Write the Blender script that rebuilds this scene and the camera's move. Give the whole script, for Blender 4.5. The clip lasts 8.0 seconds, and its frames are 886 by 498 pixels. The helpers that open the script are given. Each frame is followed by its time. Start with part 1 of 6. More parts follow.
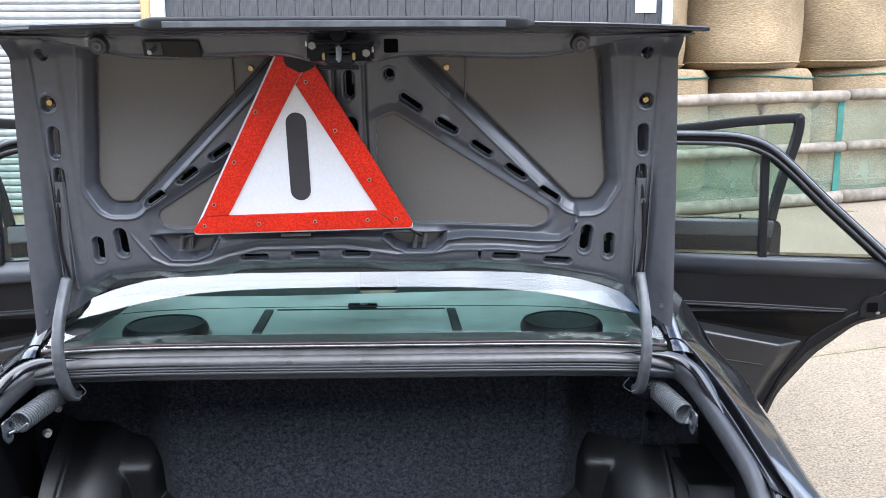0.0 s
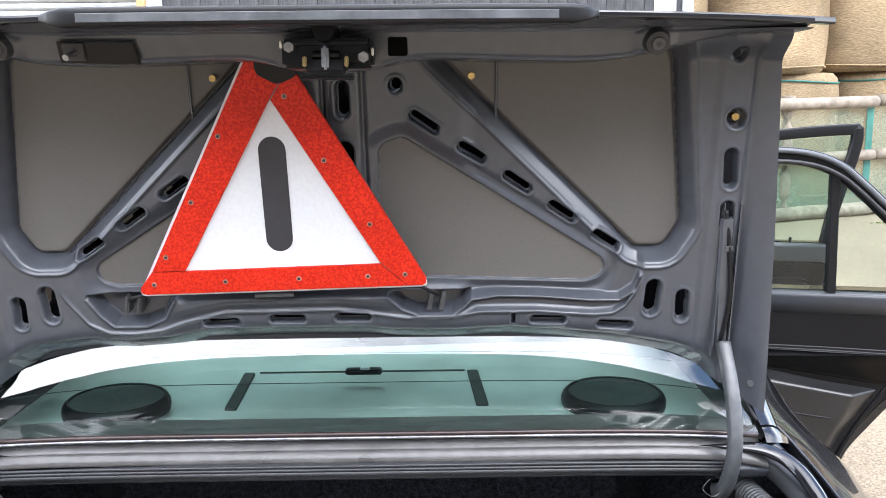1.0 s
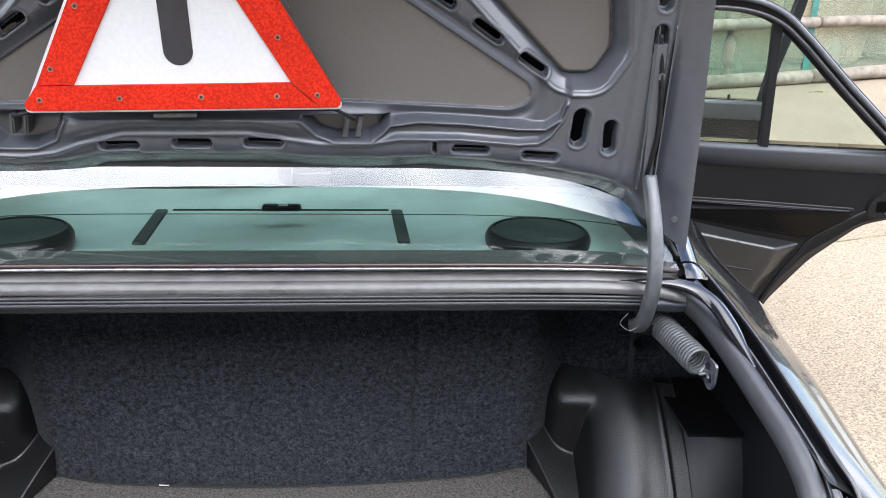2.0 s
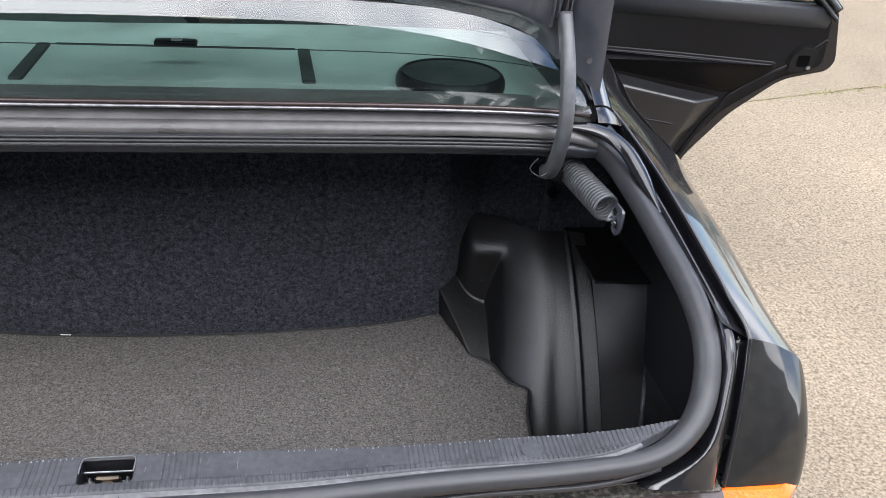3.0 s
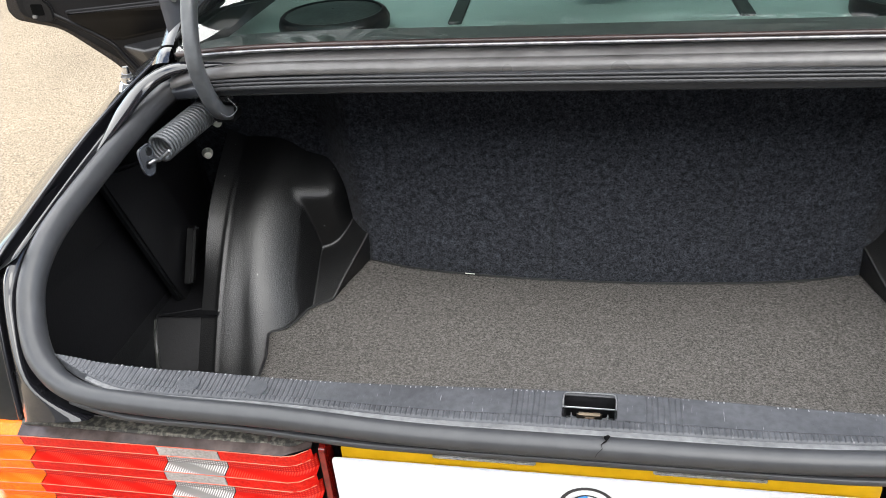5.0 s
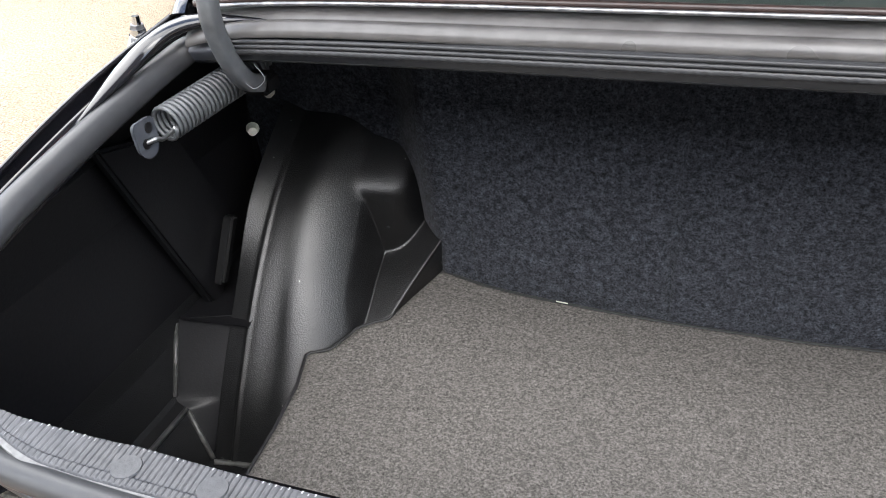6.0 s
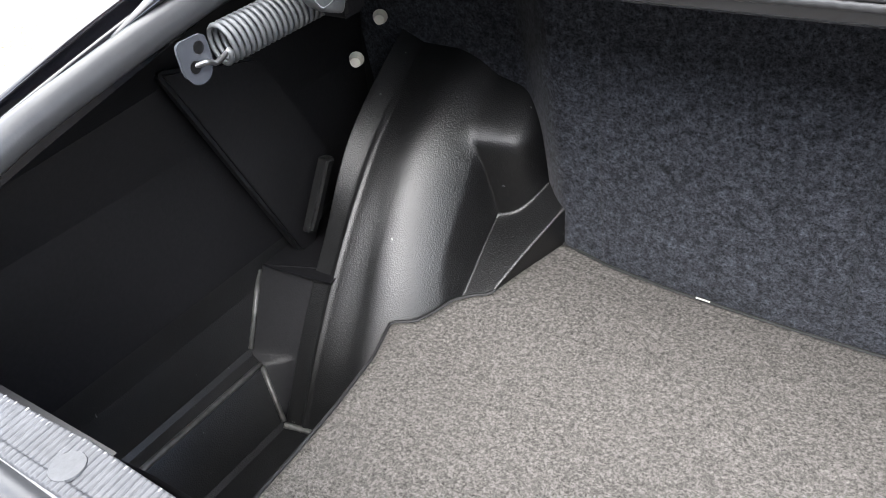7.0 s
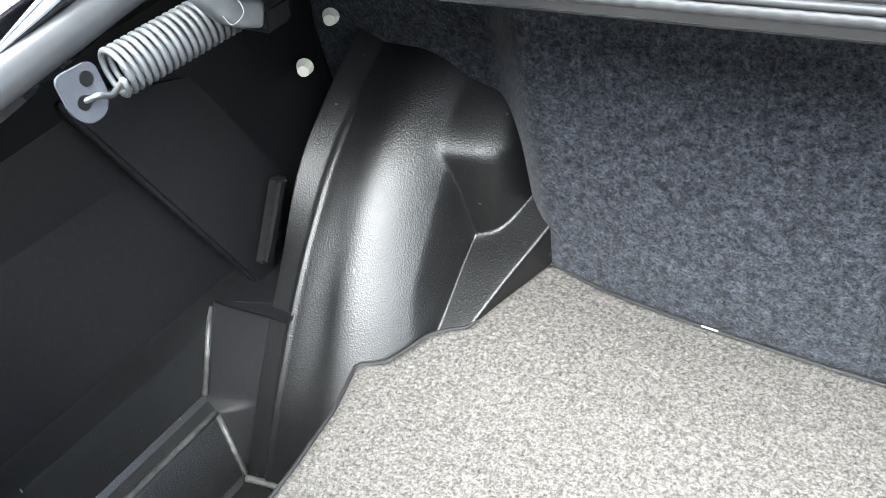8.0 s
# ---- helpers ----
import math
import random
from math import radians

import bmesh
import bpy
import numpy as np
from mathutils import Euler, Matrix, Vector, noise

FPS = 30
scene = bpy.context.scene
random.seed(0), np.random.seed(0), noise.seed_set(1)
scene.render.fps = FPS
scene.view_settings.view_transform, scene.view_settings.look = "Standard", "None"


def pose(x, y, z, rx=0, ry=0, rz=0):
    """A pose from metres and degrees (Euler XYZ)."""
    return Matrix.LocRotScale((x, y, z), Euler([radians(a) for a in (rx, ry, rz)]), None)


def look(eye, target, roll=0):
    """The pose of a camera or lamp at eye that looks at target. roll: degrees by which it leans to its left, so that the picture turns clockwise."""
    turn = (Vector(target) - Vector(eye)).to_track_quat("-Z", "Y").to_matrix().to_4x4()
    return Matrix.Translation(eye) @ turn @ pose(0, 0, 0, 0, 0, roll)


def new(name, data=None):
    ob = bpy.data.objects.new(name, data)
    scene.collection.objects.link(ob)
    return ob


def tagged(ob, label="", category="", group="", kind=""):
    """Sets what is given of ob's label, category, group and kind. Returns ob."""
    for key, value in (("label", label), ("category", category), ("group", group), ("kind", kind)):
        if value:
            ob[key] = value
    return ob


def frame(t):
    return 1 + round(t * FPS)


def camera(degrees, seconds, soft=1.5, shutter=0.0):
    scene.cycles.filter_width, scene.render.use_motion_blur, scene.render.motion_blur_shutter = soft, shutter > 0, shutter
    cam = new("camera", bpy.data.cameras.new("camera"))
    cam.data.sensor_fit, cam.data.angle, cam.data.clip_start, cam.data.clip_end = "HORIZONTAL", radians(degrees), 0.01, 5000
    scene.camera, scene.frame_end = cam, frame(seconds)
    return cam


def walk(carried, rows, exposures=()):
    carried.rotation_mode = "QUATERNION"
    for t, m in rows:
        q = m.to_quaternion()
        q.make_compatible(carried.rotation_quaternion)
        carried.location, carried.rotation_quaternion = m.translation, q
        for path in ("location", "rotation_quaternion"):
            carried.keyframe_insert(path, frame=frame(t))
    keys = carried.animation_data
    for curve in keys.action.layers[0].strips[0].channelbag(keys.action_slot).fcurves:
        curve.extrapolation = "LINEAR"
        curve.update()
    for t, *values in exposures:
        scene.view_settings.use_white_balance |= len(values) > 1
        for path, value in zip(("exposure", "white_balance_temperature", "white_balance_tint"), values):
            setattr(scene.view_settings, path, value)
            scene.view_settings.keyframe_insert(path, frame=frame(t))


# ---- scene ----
cam = camera(56.5, 8.0, soft=0.75)
PATH = [
    (0, (0.123, -0.964, 1.394), (0.162, 1.005, 1.044), -0.3),
    (0.5, (0.128, -0.718, 1.402), (0.161, 1.254, 1.07), -0.7),
    (1, (0.11, -0.628, 1.41), (0.13, 1.344, 1.075), -0.6),
    (1.5, (0.117, -0.595, 1.378), (0.158, 1.347, 0.904), -0.2),
    (2, (0.144, -0.587, 1.349), (0.298, 1.299, 0.704), 1.4),
    (2.2, (0.153, -0.583, 1.333), (0.37, 1.268, 0.607), 2.4),
    (3.3, (0.184, -0.558, 1.31), (0.503, 1.149, 0.319), 4.3),
    (3.5, (0.17, -0.557, 1.301), (0.484, 1.142, 0.293), 4.2),
    (4, (0.111, -0.548, 1.294), (0.254, 1.16, 0.263), 1.4),
    (4.5, (0.044, -0.548, 1.292), (-0.088, 1.157, 0.254), -3.1),
    (5, (0.004, -0.537, 1.281), (-0.379, 1.133, 0.25), -5.2),
    (5.2, (0.001, -0.507, 1.282), (-0.458, 1.133, 0.233), -6.2),
    (6.3, (-0.024, -0.189, 1.149), (-0.739, 1.337, 0.072), -4.3),
    (6.5, (-0.022, -0.154, 1.136), (-0.805, 1.327, 0.043), -4.7),
    (7, (-0.016, -0.093, 1.112), (-1.014, 1.21, -0.031), -7.1),
    (7.5, (-0.055, -0.03, 1.087), (-1.138, 1.172, -0.088), -6.3),
    (8, (-0.052, 0.039, 1.091), (-1.055, 1.287, -0.108), -10.0),
]
EXPOSURES = [(0.0, 1.87, 5650, 12), (0.5, 2.04, 5850, 13), (1.5, 2.04, 6000, 12), (2.2, 1.86, 6050, 13), (3.5, 1.4, 6150, 13), (4.0, 1.66, 5980, 10), (4.5, 1.93, 6120, 8), (5.2, 1.7, 6450, 10), (6.5, 2.4, 6300, 11), (7.0, 2.72, 6350, 11), (7.5, 3.05, 6400, 11), (8.0, 3.72, 6150, 5)]
walk(cam, [(t, look(eye, target, roll)) for t, eye, target, roll in PATH], EXPOSURES)

# ---- world and light ----
SUN_EL, SUN_AZ = 50.0, 150.0
world = bpy.data.worlds.new("world")
scene.world = world
world.use_nodes = True
wn, wl = world.node_tree.nodes, world.node_tree.links
wn.clear()
w_out, w_bg = wn.new("ShaderNodeOutputWorld"), wn.new("ShaderNodeBackground")
sky = wn.new("ShaderNodeTexSky")
sky.sky_type, sky.sun_disc = "NISHITA", False
sky.sun_elevation, sky.sun_rotation = radians(SUN_EL), radians(SUN_AZ)
w_co, w_noise, w_ramp, w_mix = wn.new("ShaderNodeTexCoord"), wn.new("ShaderNodeTexNoise"), wn.new("ShaderNodeValToRGB"), wn.new("ShaderNodeMix")
w_noise.inputs["Scale"].default_value, w_noise.inputs["Detail"].default_value = 1.5, 6
w_ramp.color_ramp.elements[0].position, w_ramp.color_ramp.elements[1].position = 0.43, 0.58
w_mix.data_type = "RGBA"
w_mix.inputs["B"].default_value = (15.0, 14.9, 14.6, 1)
w_map = wn.new("ShaderNodeMapping")
w_map.inputs["Location"].default_value = (7.2, -3.1, -2.5)
wl.new(w_co.outputs["Generated"], w_map.inputs["Vector"])
wl.new(w_map.outputs["Vector"], w_noise.inputs["Vector"])
wl.new(w_noise.outputs["Fac"], w_ramp.inputs["Fac"])
wl.new(w_ramp.outputs["Color"], w_mix.inputs["Factor"])
wl.new(sky.outputs["Color"], w_mix.inputs["A"])
wl.new(w_mix.outputs["Result"], w_bg.inputs["Color"])
w_bg.inputs["Strength"].default_value = 0.15
wl.new(w_bg.outputs["Background"], w_out.inputs["Surface"])

sun = new("sun", bpy.data.lights.new("sun", "SUN"))
sun.data.energy, sun.data.angle, sun.data.color = 0.5, radians(30), (1.0, 0.96, 0.90)
el, az = radians(SUN_EL), radians(SUN_AZ)
toward = Vector((math.sin(az) * math.cos(el), math.cos(az) * math.cos(el), math.sin(el)))
sun.matrix_world = look(toward * 40, (0, 0, 0))


# ---- materials ----
def material(name, color, rough=0.5, metal=0.0, color2=None, scale=40.0, detail=4.0, contrast=(0.35, 0.65), bump=0.0, bump_scale=None,
             rough2=None, coat=0.0, scuff=None, large=None, large_amount=0.25, spec=0.5, stretch=(1, 1, 1), bump_kind="noise", grain=0.5):
    """A surface with variation at two scales, roughness variation and fine relief."""
    m = bpy.data.materials.new(name)
    m.use_nodes = True
    n, l = m.node_tree.nodes, m.node_tree.links
    b = n["Principled BSDF"]
    b.inputs["Roughness"].default_value, b.inputs["Metallic"].default_value = rough, metal
    b.inputs["Coat Weight"].default_value = coat
    b.inputs["Coat Roughness"].default_value = 0.04 if coat > 0.9 else 0.16
    b.inputs["Specular IOR Level"].default_value = spec
    co, mp = n.new("ShaderNodeTexCoord"), n.new("ShaderNodeMapping")
    mp.inputs["Scale"].default_value = stretch
    l.new(co.outputs["Object"], mp.inputs["Vector"])
    tex = n.new("ShaderNodeTexNoise")
    tex.inputs["Scale"].default_value, tex.inputs["Detail"].default_value, tex.inputs["Roughness"].default_value = scale, detail, grain
    l.new(mp.outputs["Vector"], tex.inputs["Vector"])
    ramp = n.new("ShaderNodeValToRGB")
    ramp.color_ramp.elements[0].position, ramp.color_ramp.elements[1].position = contrast
    ramp.color_ramp.elements[0].color = (*color, 1)
    ramp.color_ramp.elements[1].color = (*(color2 or tuple(min(1, c * 1.12) for c in color)), 1)
    l.new(tex.outputs["Fac"], ramp.inputs["Fac"])
    big = n.new("ShaderNodeTexNoise")
    big.inputs["Scale"].default_value, big.inputs["Detail"].default_value = large or scale * 0.08, 3
    l.new(co.outputs["Object"], big.inputs["Vector"])
    fade = n.new("ShaderNodeMapRange")
    fade.inputs["From Min"].default_value, fade.inputs["From Max"].default_value = 0.3, 0.7
    fade.inputs["To Min"].default_value, fade.inputs["To Max"].default_value = 1 - large_amount, 1 + large_amount
    l.new(big.outputs["Fac"], fade.inputs["Value"])
    mul = n.new("ShaderNodeVectorMath")
    mul.operation = "SCALE"
    l.new(ramp.outputs["Color"], mul.inputs[0])
    l.new(fade.outputs["Result"], mul.inputs["Scale"])
    l.new(mul.outputs["Vector"], b.inputs["Base Color"])
    if scuff:
        # rare pale scratches
        sm, st, sr, sx = n.new("ShaderNodeMapping"), n.new("ShaderNodeTexNoise"), n.new("ShaderNodeMapRange"), n.new("ShaderNodeMix")
        sm.inputs["Scale"].default_value = scuff[1]
        st.inputs["Scale"].default_value, st.inputs["Detail"].default_value = scuff[0], 3
        sr.inputs["From Min"].default_value, sr.inputs["From Max"].default_value = scuff[2], scuff[2] + 0.06
        sr.inputs["To Max"].default_value = 0.75
        sx.data_type = "RGBA"
        sx.inputs["B"].default_value = (*scuff[3], 1)
        l.new(co.outputs["Object"], sm.inputs["Vector"])
        l.new(sm.outputs["Vector"], st.inputs["Vector"])
        l.new(st.outputs["Fac"], sr.inputs["Value"])
        l.new(sr.outputs["Result"], sx.inputs["Factor"])
        l.new(mul.outputs["Vector"], sx.inputs["A"])
        l.new(sx.outputs["Result"], b.inputs["Base Color"])
    if rough2 is not None:
        rr = n.new("ShaderNodeMapRange")
        rr.inputs["From Min"].default_value, rr.inputs["From Max"].default_value = 0.35, 0.65
        rr.inputs["To Min"].default_value, rr.inputs["To Max"].default_value = rough, rough2
        l.new(big.outputs["Fac"], rr.inputs["Value"])
        l.new(rr.outputs["Result"], b.inputs["Roughness"])
    if bump:
        bp = n.new("ShaderNodeBump")
        bp.inputs["Strength"].default_value, bp.inputs["Distance"].default_value = 1.0, bump
        if bump_kind == "voronoi":
            bt = n.new("ShaderNodeTexVoronoi")
            bt.inputs["Scale"].default_value = bump_scale or scale
            l.new(mp.outputs["Vector"], bt.inputs["Vector"])
            l.new(bt.outputs["Distance"], bp.inputs["Height"])
        else:
            bt = n.new("ShaderNodeTexNoise")
            bt.inputs["Scale"].default_value, bt.inputs["Detail"].default_value = bump_scale or scale, 3
            l.new(mp.outputs["Vector"], bt.inputs["Vector"])
            l.new(bt.outputs["Fac"], bp.inputs["Height"])
        l.new(bp.outputs["Normal"], b.inputs["Normal"])
    return m


def glass(name, color, rough=0.0, gloss=0.0):
    """Thin tinted glass: clear tint with a sharp reflection."""
    m = bpy.data.materials.new(name)
    m.use_nodes = True
    n, l = m.node_tree.nodes, m.node_tree.links
    n.clear()
    out, mix, tr, gl, fr, add = (n.new(k) for k in ("ShaderNodeOutputMaterial", "ShaderNodeMixShader", "ShaderNodeBsdfTransparent", "ShaderNodeBsdfGlossy", "ShaderNodeFresnel", "ShaderNodeMath"))
    tr.inputs["Color"].default_value = (*color, 1)
    gl.inputs["Roughness"].default_value = rough
    fr.inputs["IOR"].default_value = 1.5
    add.operation, add.use_clamp = "ADD", True
    add.inputs[1].default_value = gloss
    l.new(fr.outputs["Fac"], add.inputs[0])
    l.new(add.outputs["Value"], mix.inputs["Fac"])
    l.new(tr.outputs["BSDF"], mix.inputs[1])
    l.new(gl.outputs["BSDF"], mix.inputs[2])
    l.new(mix.outputs["Shader"], out.inputs["Surface"])
    return m


M_PAINT = material("black_paint", (0.006, 0.006, 0.008), 0.25, 0.0, (0.010, 0.010, 0.012), 900, coat=1.0, large=3, large_amount=0.15, spec=0.1)
M_DUSTY = material("dusty_black_paint", (0.008, 0.008, 0.008), 0.35, 0.0, (0.013, 0.0125, 0.0115), 60, coat=1.0, large=9, large_amount=0.2, spec=0.1, rough2=0.42)
M_LID = material("grey_primer_paint", (0.056, 0.061, 0.073), 0.27, 0.0, (0.062, 0.067, 0.079), 60, large=5, large_amount=0.05, spec=0.6)
M_PANEL = material("sound_deadening_panel", (0.102, 0.096, 0.089), 0.60, 0.0, (0.111, 0.104, 0.097), 300, bump=0.00008, bump_scale=700, large=4, large_amount=0.06)
M_RUBBER = material("weathered_rubber_seal", (0.027, 0.028, 0.031), 0.42, 0.0, (0.033, 0.034, 0.037), 60, spec=0.4, bump=0.00006, bump_scale=500, large=6, large_amount=0.04)
M_BLACK = material("black_plastic", (0.006, 0.006, 0.007), 0.40, 0.0, (0.009, 0.009, 0.010), 200, bump=0.00015, bump_scale=400, large=5, spec=0.25)
M_LINER = material("grained_black_liner", (0.0045, 0.0046, 0.0050), 0.33, 0.0, (0.0075, 0.0076, 0.0080), 90, bump=0.00025, bump_scale=560, rough2=0.40, large=7, bump_kind="voronoi", spec=0.55, scuff=(160, (1, 1, 0.35), 0.735, (0.30, 0.30, 0.28)))
M_SILL = material("scuffed_sill_plastic", (0.041, 0.043, 0.048), 0.36, 0.0, (0.058, 0.060, 0.066), 120, bump=0.0003, bump_scale=300, rough2=0.55, large=10, spec=0.3, scuff=(420, (1, 0.10, 1), 0.69, (0.17, 0.172, 0.18)))
M_CARPET = material("charcoal_felt", (0.0040, 0.0044, 0.0056), 0.95, 0.0, (0.079, 0.085, 0.104), 330, detail=6, grain=0.86, contrast=(0.38, 0.68), bump=0.0005, bump_scale=700, large=130, large_amount=0.55, spec=0.1)
fuzz = M_CARPET.node_tree.nodes["Principled BSDF"]
fuzz.inputs["Sheen Weight"].default_value, fuzz.inputs["Sheen Roughness"].default_value = 0.10, 0.5
M_MAT = material("grey_needle_felt_mat", (0.025, 0.0235, 0.0225), 0.95, 0.0, (0.192, 0.180, 0.168), 330, detail=6, grain=0.86, contrast=(0.36, 0.68), bump=0.0005, bump_scale=700, large=200, large_amount=0.29, spec=0.1)
# rubbed plastic, with the edge's sky highlight painted into the pale colour
M_LIT_WORN_EDGE = material("rubbed_edge_with_highlight", (0.036, 0.036, 0.035), 0.40, 0.0, (0.085, 0.085, 0.082), 120, spec=0.5, large=25, large_amount=0.4)
# near-black that paints the shade inside holes, cracks and gaps
M_GAP = material("shadowed_gap", (0.002, 0.002, 0.002), 0.9, spec=0.05)
M_PIPING = material("mat_binding", (0.012, 0.012, 0.013), 0.7, bump=0.0004, bump_scale=600)
M_FRAYED = material("scuffed_pale_plastic", (0.16, 0.165, 0.17), 0.6, 0.0, (0.24, 0.245, 0.25), 300)
M_EDGE = material("pale_sill_edge", (0.085, 0.087, 0.090), 0.5, 0.0, (0.13, 0.132, 0.135), 160, bump=0.0003, bump_scale=250, large=14)
M_STEEL = material("galvanised_steel", (0.22, 0.225, 0.24), 0.36, 0.9, (0.32, 0.325, 0.335), 150, rough2=0.5, large=30)
M_HINGE = material("grey_painted_steel", (0.058, 0.062, 0.068), 0.34, 0.0, (0.075, 0.079, 0.085), 80, bump=0.0002, bump_scale=300, large=20, rough2=0.5)
# deck paint lightened to stand in for the sky mirrored in its gloss
M_DECK = material("deck_paint_with_sky_sheen", (0.066, 0.063, 0.063), 0.26, 0.0, (0.086, 0.083, 0.083), 60, rough2=0.42, large=8)
M_CHROME = material("chrome", (0.72, 0.73, 0.75), 0.08, 1.0, scale=50, large_amount=0.03)
M_STRIKER = material("worn_plated_steel", (0.30, 0.27, 0.23), 0.28, 1.0, scale=120)
M_BRASS = material("yellow_zinc_bolt", (0.40, 0.29, 0.12), 0.32, 1.0, scale=200)
M_RED = material("red_reflector_sheet", (0.40, 0.008, 0.002), 0.36, 0.0, (0.60, 0.026, 0.006), 330, spec=0.25, contrast=(0.42, 0.60), bump=0.0003, bump_scale=260, bump_kind="voronoi", large=12, large_amount=0.10)
M_WHITE = material("white_enamel", (0.58, 0.59, 0.61), 0.4, 0.0, (0.62, 0.63, 0.65), 200, large=4, large_amount=0.02)
M_EYELET = material("dull_rivet_metal", (0.30, 0.16, 0.13), 0.4, 0.6, (0.40, 0.22, 0.18), 200)
M_BAR = material("matt_black_print", (0.022, 0.022, 0.026), 0.5, scale=200)
M_CREAM = material("cream_nylon", (0.70, 0.68, 0.60), 0.5, scale=100)
M_YELLOW = material("amber_plate_sheet", (0.66, 0.38, 0.008), 0.4, 0.0, (0.74, 0.44, 0.012), 60, large_amount=0.05)
M_LENS_RED = material("red_lens", (0.42, 0.006, 0.003), 0.20, 0.0, (0.54, 0.010, 0.004), 300, coat=0.2, spec=0.3, bump=0.0005, bump_scale=260, bump_kind="voronoi", large=14, large_amount=0.15)
M_LENS_DARK = material("dark_red_lens_end", (0.10, 0.003, 0.002), 0.18, 0.0, (0.16, 0.005, 0.003), 60, coat=0.3)
M_LENS_AMBER = material("amber_lens", (0.72, 0.115, 0.004), 0.20, 0.0, (0.82, 0.15, 0.006), 300, coat=0.2, spec=0.3, bump=0.0005, bump_scale=260, bump_kind="voronoi", large=14, large_amount=0.12)
# pale colour for the highlights drawn along the lens ribs
M_LENS_GLINT = material("lens_edge_highlight", (0.48, 0.10, 0.06), 0.25, 0.0, (0.56, 0.16, 0.11), 80)
M_LENS_CLEAR = material("clear_lens", (0.22, 0.21, 0.205), 0.3, 0.0, (0.36, 0.345, 0.34), 350, coat=0.15, bump=0.0006, bump_scale=350, large=14)
def dotted(name, color, light, pitch=0.0028):
    """Moulded lens optics: a fine grid of bright dots."""
    m = material(name, color, 0.22, scale=200)
    n, l = m.node_tree.nodes, m.node_tree.links
    co = n.new("ShaderNodeTexCoord")
    prod, mix, ramp = n.new("ShaderNodeMath"), n.new("ShaderNodeMix"), n.new("ShaderNodeMapRange")
    prod.operation, mix.data_type = "MULTIPLY", "RGBA"
    for i, axis in enumerate(("X", "Z")):
        w = n.new("ShaderNodeTexWave")
        w.bands_direction = axis
        w.inputs["Scale"].default_value = math.pi / 10 / pitch
        l.new(co.outputs["Object"], w.inputs["Vector"])
        l.new(w.outputs["Fac"], prod.inputs[i])
    ramp.inputs["From Min"].default_value, ramp.inputs["From Max"].default_value = 0.25, 0.6
    l.new(prod.outputs["Value"], ramp.inputs["Value"])
    l.new(ramp.outputs["Result"], mix.inputs["Factor"])
    mix.inputs["A"].default_value, mix.inputs["B"].default_value = (*color, 1), (*light, 1)
    l.new(mix.outputs["Result"], n["Principled BSDF"].inputs["Base Color"])
    return m


M_GRID_RED = dotted("red_lens_optics", (0.36, 0.008, 0.005), (0.60, 0.035, 0.02))
M_GRID_AMBER = dotted("amber_lens_optics", (0.62, 0.10, 0.006), (0.80, 0.19, 0.02))
M_GRID_CLEAR = dotted("clear_lens_optics", (0.17, 0.16, 0.155), (0.48, 0.465, 0.455))
M_SMOKE = material("smoky_lens_top", (0.040, 0.030, 0.028), 0.25, 0.0, (0.075, 0.058, 0.055), 60, large=12, large_amount=0.3)
M_DIRT = material("mossy_grime", (0.022, 0.021, 0.018), 0.8, 0.0, (0.13, 0.12, 0.10), 180, contrast=(0.44, 0.66), bump=0.0008, bump_scale=150)
M_DOOR = material("black_door_trim_vinyl", (0.004, 0.004, 0.005), 0.36, 0.0, (0.006, 0.006, 0.007), 150, spec=0.22, bump=0.00012, bump_scale=300, rough2=0.5, large=4)
M_ARM = material("moulded_armrest_vinyl", (0.010, 0.010, 0.011), 0.34, 0.0, (0.014, 0.014, 0.015), 150, bump=0.0001, bump_scale=300, spec=0.5)
M_ROLL = material("slate_vinyl_roll", (0.026, 0.029, 0.035), 0.45, 0.0, (0.032, 0.035, 0.041), 150, bump=0.0001, bump_scale=300, large=5)
M_GLASS = glass("rear_window_glass", (0.61, 0.76, 0.73), 0.0, 0.09)
M_DGLASS = glass("side_window_glass", (0.72, 0.82, 0.77), 0.0, 0.0)
M_CABIN = material("dark_cabin_cloth", (0.030, 0.036, 0.034), 0.8, 0.0, (0.045, 0.05, 0.048), 200, bump=0.0006, bump_scale=300)
M_SHELF = material("parcel_shelf_cloth", (0.33, 0.37, 0.35), 0.85, 0.0, (0.40, 0.44, 0.42), 300, bump=0.0008, bump_scale=400, large=5)
M_GASKET = material("brown_window_gasket", (0.020, 0.012, 0.011), 0.35, 0.0, (0.030, 0.017, 0.015), 60)
M_TYRE = material("tyre_rubber", (0.020, 0.020, 0.020), 0.7, bump=0.0008, bump_scale=100)
M_BLUE = material("badge_blue", (0.02, 0.20, 0.62), 0.3, scale=60)
M_GROUND = material("exposed_aggregate_concrete", (0.120, 0.094, 0.064), 0.9, 0.0, (0.305, 0.252, 0.186), 120, detail=7, grain=0.68, contrast=(0.38, 0.60), bump=0.004, bump_scale=110, bump_kind="voronoi", large=0.7, large_amount=0.16, spec=0.2)
M_MOSS = material("mossy_joint", (0.12, 0.105, 0.06), 0.95, 0.0, (0.20, 0.175, 0.10), 60, spec=0.1)
M_HAY = material("netted_straw_bale", (0.20, 0.140, 0.080), 0.9, 0.0, (0.37, 0.285, 0.175), 34, detail=8, contrast=(0.3, 0.7), bump=0.007, bump_scale=30, large=1.6, large_amount=0.30, stretch=(1, 1, 5), spec=0.1)
